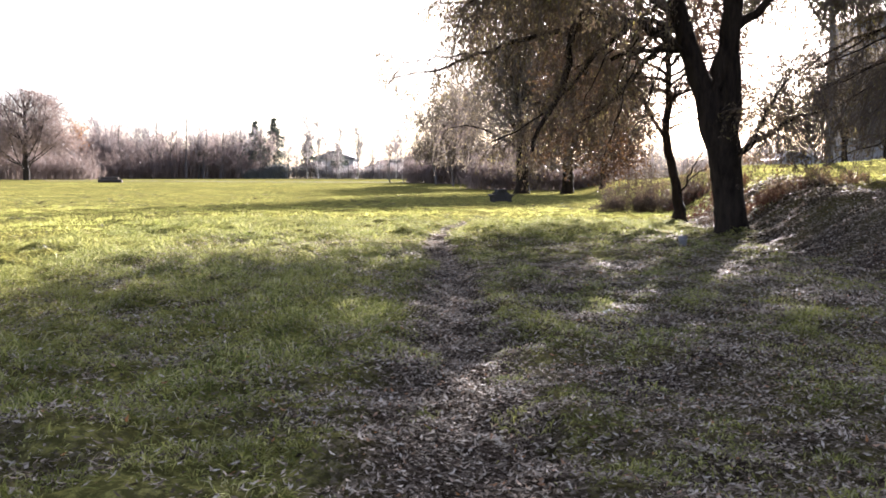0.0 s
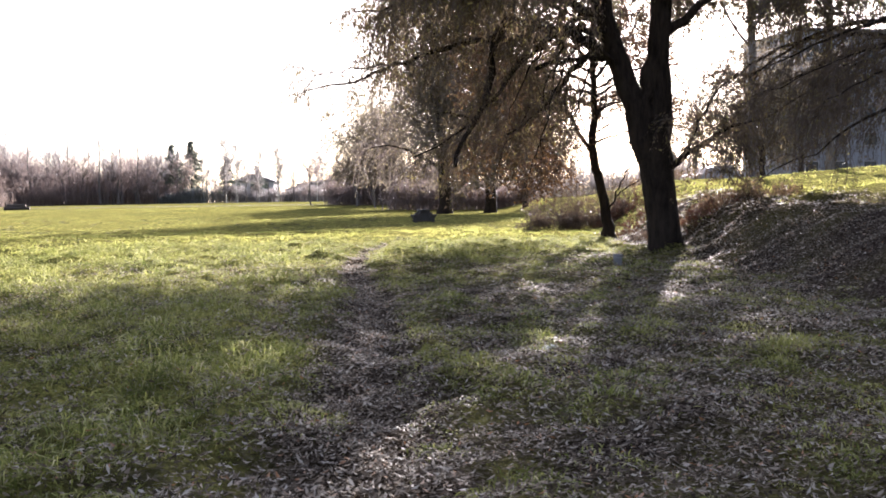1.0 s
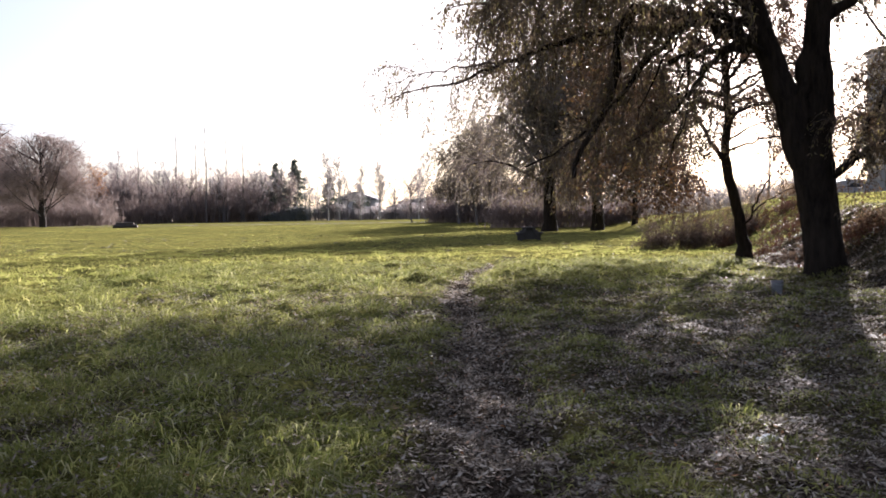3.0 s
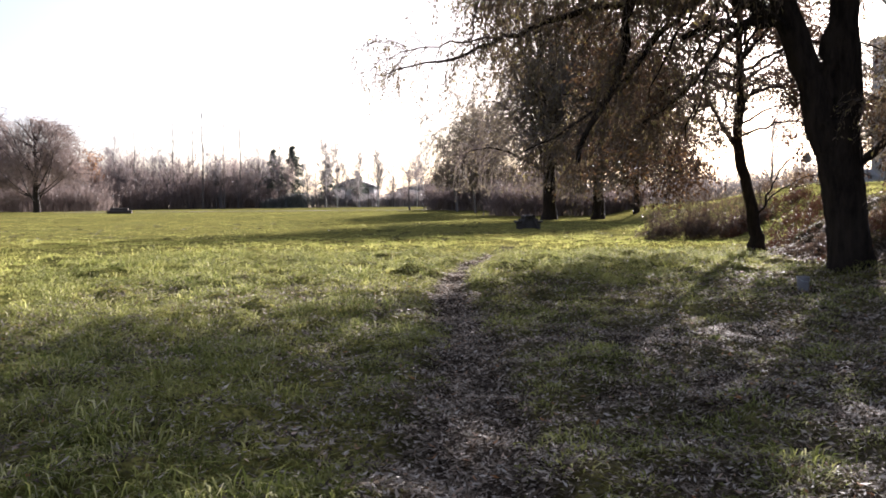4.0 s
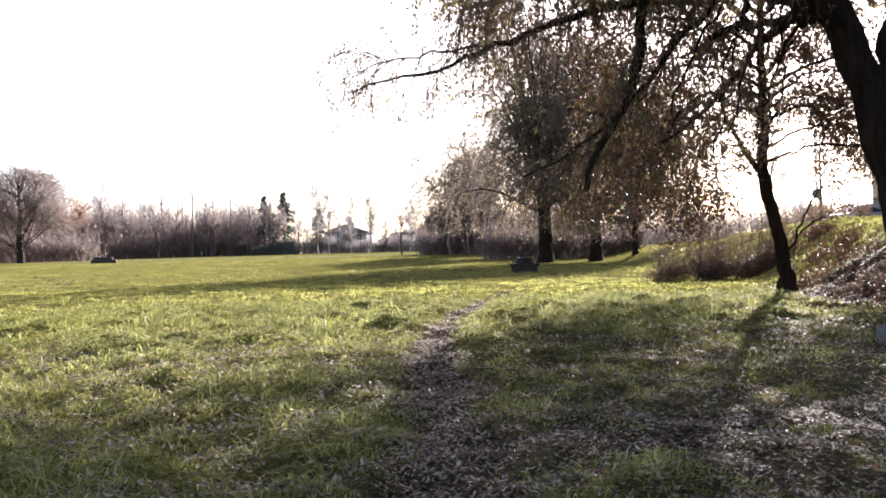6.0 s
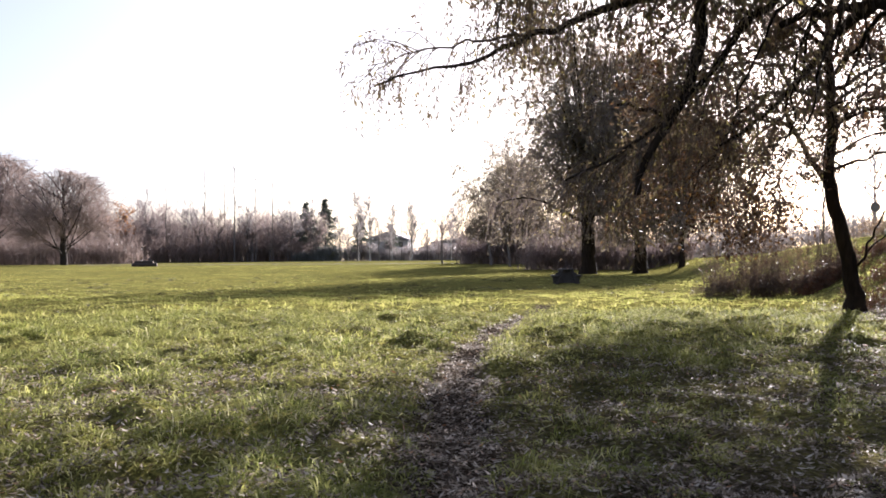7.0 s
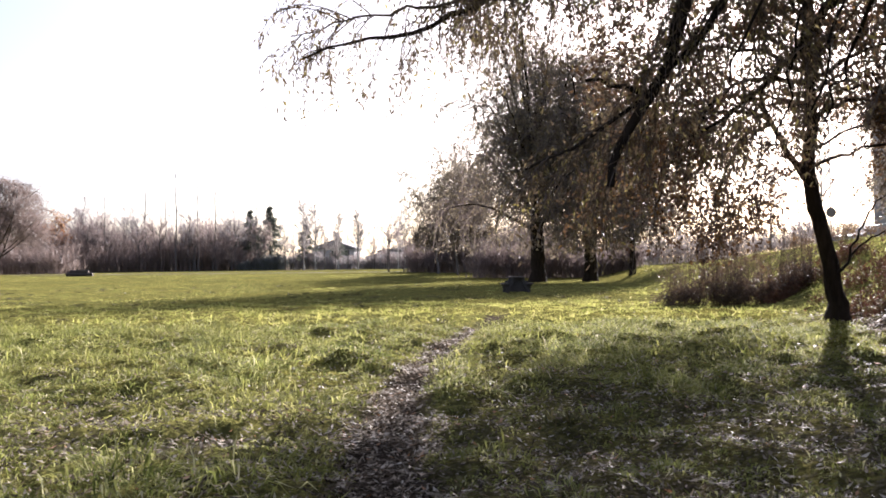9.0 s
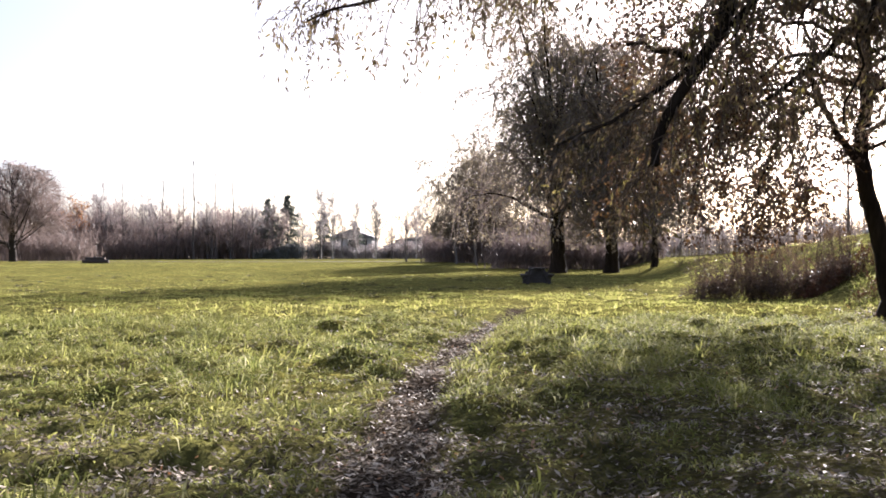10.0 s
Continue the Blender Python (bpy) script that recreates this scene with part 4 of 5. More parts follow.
def spruce(name, label, h, spread, seed):
    """A spruce in tiers of drooping boughs, with gaps between the tiers and a thin leader."""
    t = thing(name, label, "tree")
    r = np.random.default_rng(seed)
    tr = line([(0, 0, -0.3), (0, 0, h * 0.5), (0, 0, h)], 10)[None]
    wood("trunk", tr, 0.2, 0.02, 7, M_BARK2, t)
    V = []
    for k in range(17):
        f = 0.2 + 0.77 * (k / 16) ** 0.9
        tier = spread * (1 - f) * r.uniform(0.7, 1.15)
        for j in range(8 if f < 0.8 else 5):
            az = r.uniform(0, 6.283)
            rad = tier * r.uniform(0.45, 1.1) + 0.12
            s = np.array([0, 0, h * f + r.normal(0, 0.1)])
            e1 = s + np.array([math.cos(az) * rad, math.sin(az) * rad, -0.3 * rad + 0.05])
            V.append(line([s, (s + e1) / 2 + np.array([0, 0, 0.1 * rad]), e1], 6))
    V = np.stack(V)
    wood("branch", V, 0.03, 0.01, 3, M_TWIG, t, kind="stuff")
    v, q = leaves_on(V, 30, (0.4, 0.8), 0.34, 0.4, 0.1, 0.08)
    part("needle_foliage", mesh_np("needle_foliage", v, q), M_NEEDLE, t, "dark green hanging needle sprays", "stuff")
    return t


build_big_willow()
build_bank_willow()
build_small_tree()
build_weeping("weeping_willow", "tall weeping willow in autumn leaf at the meadow edge", on_ground(6.5, 89), 22.8, 13.0, 0.55, 30, 12, M_WILLOW2, 1.6, 41, 0.0, M_TWIG_BROWN, 10)
build_weeping("weeping_willow", "tall weeping willow with thinning brown leaves by the bank", on_ground(10.8, 90), 19.0, 12.5, 0.5, 26, 12, M_WILLOW2, 1.8, 47, 0.0, M_TWIG_BROWN, 10)
build_weeping("weeping_willow", "smaller weeping willow with a thin trunk on the bank foot", on_ground(13.4, 86), 13.5, 8.5, 0.22, 18, 11, M_WILLOW2, 1.9, 49, 0.0, M_TWIG_BROWN, 10)
build_weeping("birch_tree", "slim leaning birch with sparse hanging twigs", on_ground(-1.9, 120), 15.0, 6.2, 0.14, 14, 5, M_WILLOW2, 2.4, 53, -1.3, M_TWIG, 8, M_BARK_FAR)
build_weeping("birch_tree", "slim leaning birch with sparse hanging twigs", on_ground(0.2, 114), 13.5, 4.6, 0.12, 12, 5, M_WILLOW2, 2.4, 57, -0.8, M_TWIG, 8, M_BARK_FAR)
build_weeping("birch_tree", "slim leaning birch with sparse hanging twigs", on_ground(2.4, 110), 15.0, 6.0, 0.15, 14, 5, M_WILLOW2, 2.2, 59, -1.0, M_TWIG, 8, M_BARK_FAR)
build_weeping("birch_tree", "slim birch with sparse hanging twigs", on_ground(1.0, 126), 12, 6.0, 0.14, 12, 5, M_WILLOW2, 2.4, 61, -0.6, M_TWIG, 8, M_BARK_FAR)


build_weeping("birch_tree", "broad olive-brown birch on the rise beyond the bank", on_ground(33, 82), 12.0, 8.0, 0.25, 12, 10, M_WILLOW2, 1.5, 67, 0.0, M_TWIG_FAR, 10)
build_weeping("birch_tree", "broad olive-brown birch on the rise beyond the bank", on_ground(40, 90), 14.0, 8.0, 0.25, 12, 9, M_WILLOW2, 1.5, 69, 0.0, M_TWIG_FAR, 10)
for x, y, seed, clear in ((17.6, 45, 91, 0.38), (22.0, 46.5, 92, 0.5), (27.0, 50, 93, 0.5)):
    ash = bare_tree("ash_tree", "tall grey tree with thin olive leaves on the bank top", 18.5, 5.4, 0.24, seed, M_TWIG_FAR, clear, 16, 3, M_WILLOW2, 0.2, (8, 9), (0.6, 1.3), 0.7)
    ash.matrix_basis = pose(*on_ground(x, y), 0, 0, 40 * seed)


# ---------------------------------------------------------------- far tree line
def far_woods():
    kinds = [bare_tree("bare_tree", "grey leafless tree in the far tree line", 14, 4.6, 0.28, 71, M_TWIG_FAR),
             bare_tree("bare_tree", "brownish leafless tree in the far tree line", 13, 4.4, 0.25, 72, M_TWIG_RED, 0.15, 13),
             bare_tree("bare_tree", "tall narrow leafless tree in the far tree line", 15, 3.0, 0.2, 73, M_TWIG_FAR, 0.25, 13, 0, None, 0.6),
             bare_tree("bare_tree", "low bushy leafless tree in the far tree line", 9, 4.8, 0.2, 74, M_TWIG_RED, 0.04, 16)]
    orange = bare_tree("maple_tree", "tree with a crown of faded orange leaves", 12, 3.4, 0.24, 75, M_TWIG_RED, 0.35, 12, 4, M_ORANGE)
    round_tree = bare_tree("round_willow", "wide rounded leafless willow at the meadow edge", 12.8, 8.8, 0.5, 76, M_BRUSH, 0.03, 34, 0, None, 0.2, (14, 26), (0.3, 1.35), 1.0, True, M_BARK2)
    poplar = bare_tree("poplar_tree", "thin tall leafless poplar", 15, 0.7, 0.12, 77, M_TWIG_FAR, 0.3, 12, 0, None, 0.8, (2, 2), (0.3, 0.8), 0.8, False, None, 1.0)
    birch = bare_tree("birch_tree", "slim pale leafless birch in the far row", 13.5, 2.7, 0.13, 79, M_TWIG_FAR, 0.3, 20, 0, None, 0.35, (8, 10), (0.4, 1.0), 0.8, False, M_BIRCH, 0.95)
    fir = spruce("spruce_tree", "dark green spruce standing above the tree line", 14.0, 8.0, 78)
    r = np.random.default_rng(5)

    def stand(ob, x, y, s, first):
        m = pose(x, y, float(height(x, y)), 0, 0, r.uniform(0, 360)) @ Matrix.Scale(s, 4)
        if first:
            ob.matrix_basis = m
            return ob
        c = copy_thing(ob, m)
        c.matrix_basis = m
        return c

    used = set()

    def place(ob, x, y, s):
        stand(ob, x, y, s, ob.name not in used)
        used.add(ob.name)

    for x, y, s in ((-65.6, 150, 1.16), (-83.4, 160, 1.5), (-95, 165, 1.3), (-106, 172, 1.3)):
        place(round_tree, x, y, s)
    place(orange, -74.2, 192, 1.02)
    for x, y, s in ((-40.8, 225, 1.0), (-45.3, 226, 0.95), (-34.0, 232, 0.75), (-27.5, 238, 0.62)):
        place(fir, x, y, s)
    for x, y, s in ((-62, 206, 1.35), (-56, 206, 1.45), (-52.5, 210, 1.3), (-50, 214, 1.4), (-68, 200, 1.1), (-38, 222, 1.0), (-23, 218, 0.85), (-58.5, 208, 1.2)):
        place(poplar, x, y, s)
    for x, y, s in ((-31.0, 210, 1.0), (-28.3, 207, 0.92), (-24.5, 214, 0.82), (-20.2, 212, 0.85), (-10.4, 208, 0.95), (-12.0, 212, 0.8)):
        place(birch, x, y, s)
    # the dense stretch on the meadow's far side
    for k in range(46):
        f = k / 45
        x = -118 + f * 74 + r.uniform(-1.2, 1.2)
        y = 176 + f * 42 + r.uniform(-4, 12)
        place(kinds[int(r.choice([0, 1, 1, 2, 0]))], x, y, r.uniform(0.85, 1.12) - 0.22 * f)
    for k in range(18):
        f = k / 17
        place(kinds[3], -114 + f * 72 + r.uniform(-1.5, 1.5), 170 + f * 48, r.uniform(0.6, 0.95))
    # the thinner stretch before the houses
    for k in range(17):
        x = -37 + k * 3.2 + r.uniform(-0.9, 0.9)
        place(kinds[int(r.choice([0, 2, 2]))], x, 215 + r.uniform(-8, 18), r.uniform(0.5, 0.8))
    for k in range(12):
        place(kinds[3], -46 + k * 4.4 + r.uniform(-1, 1), 228 + r.uniform(-3, 6), r.uniform(0.35, 0.5))
    for k in range(9):
        x = -8 + k * 3.0 + r.uniform(-0.9, 0.9)
        place(kinds[int(r.choice([1, 3]))], x, 140 + r.uniform(-8, 12), r.uniform(0.45, 0.65))
    # behind the weeping willows and on the rise beyond the bank
    for x, y, s in ((14, 118, 0.6), (19, 124, 0.6), (24, 150, 0.6), (34, 118, 0.75), (38, 114, 0.8), (47, 98, 0.8), (53, 96, 0.9), (44, 92, 0.8), (60, 96, 1.0)):
        place(kinds[int(r.choice([0, 1]))], x, y, s)


far_woods()


def undergrowth(name, label, ctrl, n, depth, h, material, seed, thick=1.0):
    """Dense bare saplings and brush along a line, too many to count."""
    r = np.random.default_rng(seed)
    c = line(ctrl, 200)
    k = r.integers(0, 200, n)
    x, y = c[k, 0] + r.normal(0, 0.6, n), c[k, 1] + r.uniform(0, depth, n)
    z = height(x, y) - 0.1
    tall = r.uniform(0.35, 1.0, n) ** 0.8 * h * (0.82 + 0.16 * np.sin(x / 3.1) + 0.12 * np.sin(x / 1.3 + 1.0))
    f = np.linspace(0, 1, 4)[None, :, None]
    tip = np.stack([r.normal(0, 0.16, n) * tall, r.normal(0, 0.16, n) * tall, tall], 1)[:, None]
    P = np.stack([x, y, z], 1)[:, None] + tip * f + r.normal(0, 0.12, (n, 4, 3)) * f
    tw = sprout(P, 7, 0.2, 1.0, (0.1 * h, 0.26 * h), (0.5, 1.3), -0.05, 0.12, 2, 0.2)
    v, q = joined([ribbons(P, 0.06 * thick, 0.03 * thick), ribbons(tw, 0.06 * thick, 0.03 * thick)])
    tagged(part(name, mesh_np(name, v, q), material), label, "undergrowth", "", "stuff")


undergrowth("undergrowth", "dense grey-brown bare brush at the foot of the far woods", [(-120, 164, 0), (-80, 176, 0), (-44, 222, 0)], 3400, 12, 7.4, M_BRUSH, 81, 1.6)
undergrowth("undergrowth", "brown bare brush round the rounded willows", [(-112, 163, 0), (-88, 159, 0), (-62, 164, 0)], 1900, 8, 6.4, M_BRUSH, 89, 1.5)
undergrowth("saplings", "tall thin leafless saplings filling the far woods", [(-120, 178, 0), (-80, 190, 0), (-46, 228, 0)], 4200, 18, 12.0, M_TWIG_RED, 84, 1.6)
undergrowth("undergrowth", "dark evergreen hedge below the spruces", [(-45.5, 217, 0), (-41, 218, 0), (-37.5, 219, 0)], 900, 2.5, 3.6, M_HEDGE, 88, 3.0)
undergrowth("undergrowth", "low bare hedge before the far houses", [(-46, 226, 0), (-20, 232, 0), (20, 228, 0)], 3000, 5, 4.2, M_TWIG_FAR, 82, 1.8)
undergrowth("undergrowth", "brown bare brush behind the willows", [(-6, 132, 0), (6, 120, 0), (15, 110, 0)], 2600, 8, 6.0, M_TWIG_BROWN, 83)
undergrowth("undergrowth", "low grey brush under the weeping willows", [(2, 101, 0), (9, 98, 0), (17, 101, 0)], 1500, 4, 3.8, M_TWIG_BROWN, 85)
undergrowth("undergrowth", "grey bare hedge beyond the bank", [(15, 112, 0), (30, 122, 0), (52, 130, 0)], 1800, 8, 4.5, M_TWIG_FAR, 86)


# ---------------------------------------------------------------- buildings
def wall_mass(name, label, at, turn, w, d, h, roof_h, wall_mat, rows, cols, win=(1.1, 1.3), category="house", overhang=0.5):
    """A house with gable roof (roof_h > 0) or flat roof: walls, roof, windows with frame and pane."""
    t = thing(name, label, category, at, turn)
    bm = bmesh.new()
    box(bm, -w / 2, w / 2, 0, d, -0.5, h)
    part("wall", bm, wall_mat, t)
    bm = bmesh.new()
    if roof_h:
        prof = [(-w / 2 - overhang, h - 0.15), (0, h + roof_h), (w / 2 + overhang, h - 0.15), (w / 2 + overhang, h - 0.4), (-w / 2 - overhang, h - 0.4)]
        a = [bm.verts.new((x, -overhang, z)) for x, z in prof]
        b = [bm.verts.new((x, d + overhang, z)) for x, z in prof]
        bm.faces.new(a)
        bm.faces.new(b[::-1])
        for k in range(5):
            bm.faces.new((a[k], b[k], b[(k + 1) % 5], a[(k + 1) % 5]))
        bmesh.ops.recalc_face_normals(bm, faces=bm.faces)
    else:
        box(bm, -w / 2 - 0.25, w / 2 + 0.25, -0.25, d + 0.25, h, h + 0.4, bevel=0.05)
    part("roof", bm, M_ROOF, t)
    for r in range(rows):
        for c in range(cols):
            x = -w / 2 + w * (c + 0.5) / cols
            z = 1.0 + r * (h - 0.6) / rows
            bm = bmesh.new()
            ww, wh = win
            for x0, x1, z0, z1 in ((x - ww / 2 - 0.08, x - ww / 2, z - 0.08, z + wh + 0.08), (x + ww / 2, x + ww / 2 + 0.08, z - 0.08, z + wh + 0.08), (x - ww / 2, x + ww / 2, z - 0.08, z), (x - ww / 2, x + ww / 2, z + wh, z + wh + 0.08)):
                box(bm, x0, x1, -0.06, 0.02, z0, z1)
            f = part("window", bm, M_RENDER, t)
            bm = bmesh.new()
            box(bm, x - ww / 2, x + ww / 2, -0.02, 0.01, z, z + wh)
            part("pane", bm, M_GLASS, f)
    return t


wall_mass("house", "grey rendered house with a low gable roof behind the trees", on_ground(-31.5, 260), -4, 11.0, 9, 5.6, 1.9, M_RENDER, 2, 3)
wall_mass("long_house", "long low grey building behind the willows", on_ground(-4.0, 250), 3, 30.0, 10, 4.6, 2.2, M_RENDER, 1, 7, (1.6, 1.2), "building")
wall_mass("outbuilding", "low pale outbuilding beyond the tree line", on_ground(-18.0, 262), 0, 10.0, 8, 3.4, 1.4, M_RENDER, 1, 3)
wall_mass("apartment_block", "grey concrete apartment block on the rise beyond the bank", on_ground(73.5, 112), 8, 52.0, 12, 17.0, 0, M_CONCRETE, 5, 14, (1.6, 1.4), "building")


def road_sign():
    t = thing("road_sign", "round traffic sign seen from behind on a grey steel post", "road sign", on_ground(18.5, 60), 0)
    z = height(18.5, 60)
    bm = bmesh.new()
    bmesh.ops.create_cone(bm, cap_ends=True, segments=12, radius1=0.035, radius2=0.03, depth=4.6, matrix=pose(0, 0, 2.2))
    part("post", bm, M_METAL, t)
    bm = bmesh.new()
    bmesh.ops.create_cone(bm, cap_ends=True, segments=28, radius1=0.25, radius2=0.25, depth=0.02, matrix=pose(0, -0.05, 3.75 - float(z), 90))
    part("disc", bm, M_ROOF, t, "dark back of the sign disc")


road_sign()


M_CAR = plain("grey car paint", (0.24, 0.24, 0.25), 0.6, 2, 0.05)


def parked_car(at, turn):
    t = thing("parked_car", "pale grey hatchback parked on the road above the bank", "car", at, turn)
    prof = [(-2.0, 0.3), (-2.05, 0.62), (-1.9, 0.86), (-1.0, 0.95), (-0.35, 1.4), (0.3, 1.48), (1.2, 1.44), (1.75, 0.98), (1.98, 0.9), (2.02, 0.4), (1.95, 0.28)]
    bm = bmesh.new()
    a = [bm.verts.new((x, -0.82 + (0.16 if z > 1.0 else 0), z)) for x, z in prof]
    b = [bm.verts.new((x, 0.82 - (0.16 if z > 1.0 else 0), z)) for x, z in prof]
    bm.faces.new(a)
    bm.faces.new(b[::-1])
    for k in range(len(prof)):
        bm.faces.new((a[k], b[k], b[(k + 1) % len(prof)], a[(k + 1) % len(prof)]))
    bmesh.ops.recalc_face_normals(bm, faces=bm.faces)
    bmesh.ops.bevel(bm, geom=bm.edges[:], offset=0.05, segments=2, affect="EDGES")
    part("body", bm, M_CAR, t)
    for s in (-1, 1):
        bm = bmesh.new()
        vs = [bm.verts.new((x, s * 0.775 - s * 0.11 * (z > 1.1), z)) for x, z in ((-0.85, 0.99), (-0.35, 1.33), (1.15, 1.36), (1.5, 1.0))]
        bm.faces.new(vs)
        bmesh.ops.solidify(bm, geom=bm.faces[:], thickness=0.03)
        part("side_window", bm, M_GLASS, t)
        for x in (-1.3, 1.3):
            bm = bmesh.new()
            bmesh.ops.create_cone(bm, cap_ends=True, segments=20, radius1=0.31, radius2=0.31, depth=0.2, matrix=pose(x, s * 0.76, 0.31, 90))
            part("wheel", bm, M_LOG, t, "black tyre")


parked_car(on_ground(22.6, 65), 12)


def gravel_track():
    xs = np.linspace(-60, 40, 90)
    yc = 141 - 0.02 * xs + 1.2 * np.sin(xs / 14)
    V = np.concatenate([np.stack([xs, yc + s * 1.1, height(xs, yc + s * 1.1) + 0.03], 1) for s in (-1, 1)])
    i = np.arange(89)
    ob = part("track", mesh_np("track", V, np.stack([i, i + 1, i + 91, i + 90], 1)), M_TRACK)
    tagged(ob, "pale gravel track crossing the far meadow", "track", "", "structure")


gravel_track()


# ---------------------------------------------------------------- picnic table, logs, small things
def picnic_table(at, turn):
    t = thing("picnic_table", "dark weathered timber picnic table with attached benches on the grass", "picnic table", at, turn)
    for k in range(4):
        bm = bmesh.new()
        box(bm, -0.34 + k * 0.17, -0.34 + k * 0.17 + 0.16, -1.0, 1.0, 0.8, 0.87, bevel=0.012)
        part("tabletop_plank", bm, M_WOOD, t)
    for s in (-1, 1):
        for k in range(2):
            bm = bmesh.new()
            x = s * (0.56 + k * 0.17)
            box(bm, x - 0.08, x + 0.08, -1.0, 1.0, 0.44, 0.52, bevel=0.012)
            part("bench_plank", bm, M_WOOD, t)
    for y in (-0.7, 0.7):
        for s in (-1, 1):
            bm = bmesh.new()
            m = Matrix.Translation((s * 0.42, y, 0.39)) @ Matrix.Rotation(-s * radians(27), 4, "Y")
            box(bm, -0.09, 0.09, -0.06, 0.06, -0.46, 0.46, m, 0.012)
            part("leg", bm, M_WOOD, t)
        # stacked boards added between the legs so that no light shows through
        for z, w in ((0.13, 0.68), (0.28, 0.7), (0.43, 0.78), (0.58, 0.54), (0.73, 0.36)):
            bm = bmesh.new()
            box(bm, -w, w, y + 0.062, y + 0.13, z - 0.08, z + 0.06, bevel=0.01)
            part("end_board", bm, M_WOOD, t)
    return t


picnic_table(on_ground(3.1, 59.5), 4).scale = (0.87, 0.87, 0.87)


def log(at, turn, length, r, seed, label):
    t = thing("log", label, "log", at, turn, "logs on the meadow")
    p = line([(-length / 2, 0, r), (0, 0.04, r * 1.02), (length / 2, -0.03, r * 0.97)], 12, 0.01, seed)[None]
    v, q = tubes(p, np.full((1, 12), r), 14, 0.035)
    part("bark", mesh_np("bark", v, q, smooth=True), M_LOG, t)
    for s in (-1, 1):
        bm = bmesh.new()
        bmesh.ops.create_circle(bm, cap_ends=True, segments=14, radius=r * 0.98, matrix=pose(s * length / 2, 0, r, 0, 90, 0))
        part("cut_end", bm, M_LOGEND, t)


gx, gy, gz = on_ground(-44.9, 128)
log((gx, gy, gz - 0.04), 4, 3.1, 0.24, 1, "thick dark felled log lying on the meadow")
log((gx + 0.05, gy + 0.44, gz - 0.04), -9, 2.7, 0.22, 2, "thick dark felled log lying on the meadow")
log((gx - 0.1, gy + 0.2, gz + 0.34), -4, 2.4, 0.2, 3, "dark felled log resting on two others")


def bucket():
    t = thing("plastic_bucket", "small pale plastic bucket standing in the leaves", "bucket", on_ground(4.75, 19.0), 20)
    t.scale = (0.85, 0.85, 0.9)
    bm = bmesh.new()
    rings = [(0.0, 0.085), (0.005, 0.09), (0.2, 0.105), (0.205, 0.112), (0.225, 0.112), (0.228, 0.1), (0.2, 0.098), (0.012, 0.082)]
    vs = [[bm.verts.new((r * math.cos(a * math.pi / 12), r * math.sin(a * math.pi / 12), z)) for a in range(24)] for z, r in rings]
    for a, b in zip(vs, vs[1:]):
        for k in range(24):
            bm.faces.new((a[k], a[(k + 1) % 24], b[(k + 1) % 24], b[k]))
    bm.faces.new(vs[0][::-1])
    bm.faces.new(vs[-1])
    part("body", bm, M_BUCKET, t)
    p = line([(-0.11, 0, 0.2), (-0.08, -0.09, 0.16), (0, -0.13, 0.14), (0.08, -0.09, 0.16), (0.11, 0, 0.2)], 12)[None]
    wood("handle", p, 0.004, 0.004, 5, M_METAL, t)


bucket()


def paper():
    bm = bmesh.new()
    bmesh.ops.create_grid(bm, x_segments=8, y_segments=5, size=0.5)
    for v in bm.verts:
        n = noise.noise(Vector((v.co.x * 5, v.co.y * 5, 0.3)))
        v.co = Vector((v.co.x * 0.13, v.co.y * 0.07, 0.03 + 0.03 * n + 0.02 * abs(v.co.y)))
    bmesh.ops.solidify(bm, geom=bm.faces[:], thickness=0.002)
    ob = part("paper_scrap", bm, M_PAPER)
    ob.matrix_basis = pose(*on_ground(1.65, 9.0), 0, 0, 35)
    tagged(ob, "crumpled scrap of white paper among fallen leaves", "litter")


paper()


# ---------------------------------------------------------------- bushes and weeds on the bank
def bush(name, label, at, w, d, h, stems, seed, leaf_mat, per, size=(0.03, 0.08), sway=0.22):
    t = thing(name, label, "bush", at)
    r = np.random.default_rng(seed)
    m = max(4, stems // 8)                                     # stems grow in clumps of uneven height
    cx, cy, ch = r.uniform(-w / 2, w / 2, m), r.uniform(-d / 2, d / 2, m), r.uniform(0.45, 1.0, m)
    i = r.integers(0, m, stems)
    x, y = cx[i] + r.normal(0, 0.16, stems), cy[i] + r.normal(0, 0.16, stems)
    z0 = height(x + at[0], y + at[1]) - at[2]
    top = h * ch[i] * r.uniform(0.35, 1.0, stems) * np.maximum(1 - 0.4 * (2 * x / w) ** 2, 0.3)
    lean = r.normal(0, sway, (stems, 2))
    f = np.linspace(0, 1, 7)[None, :, None]
    base = np.stack([x, y, z0 - 0.05], 1)[:, None]
    tip = np.stack([lean[:, 0] * top, lean[:, 1] * top, top], 1)[:, None]
    S = base + tip * f + r.normal(0, 0.02, (stems, 7, 3)) * f
    wood("stalk_tangle", S, 0.008, 0.003, 3, leaf_mat, t, kind="stuff")
    tw = sprout(S, 4, 0.2, 1.0, (0.15 * h, 0.4 * h), (0.4, 1.0), 0.1, 0.12, 5)
    strips("twig_spray", tw, 0.008, 0.004, leaf_mat, t)
    v, q = leaves_on(tw, per, size, 0.5, 0.3, 0.2, 0.03)
    part("foliage", mesh_np("foliage", v, q), leaf_mat, t, "", "stuff")


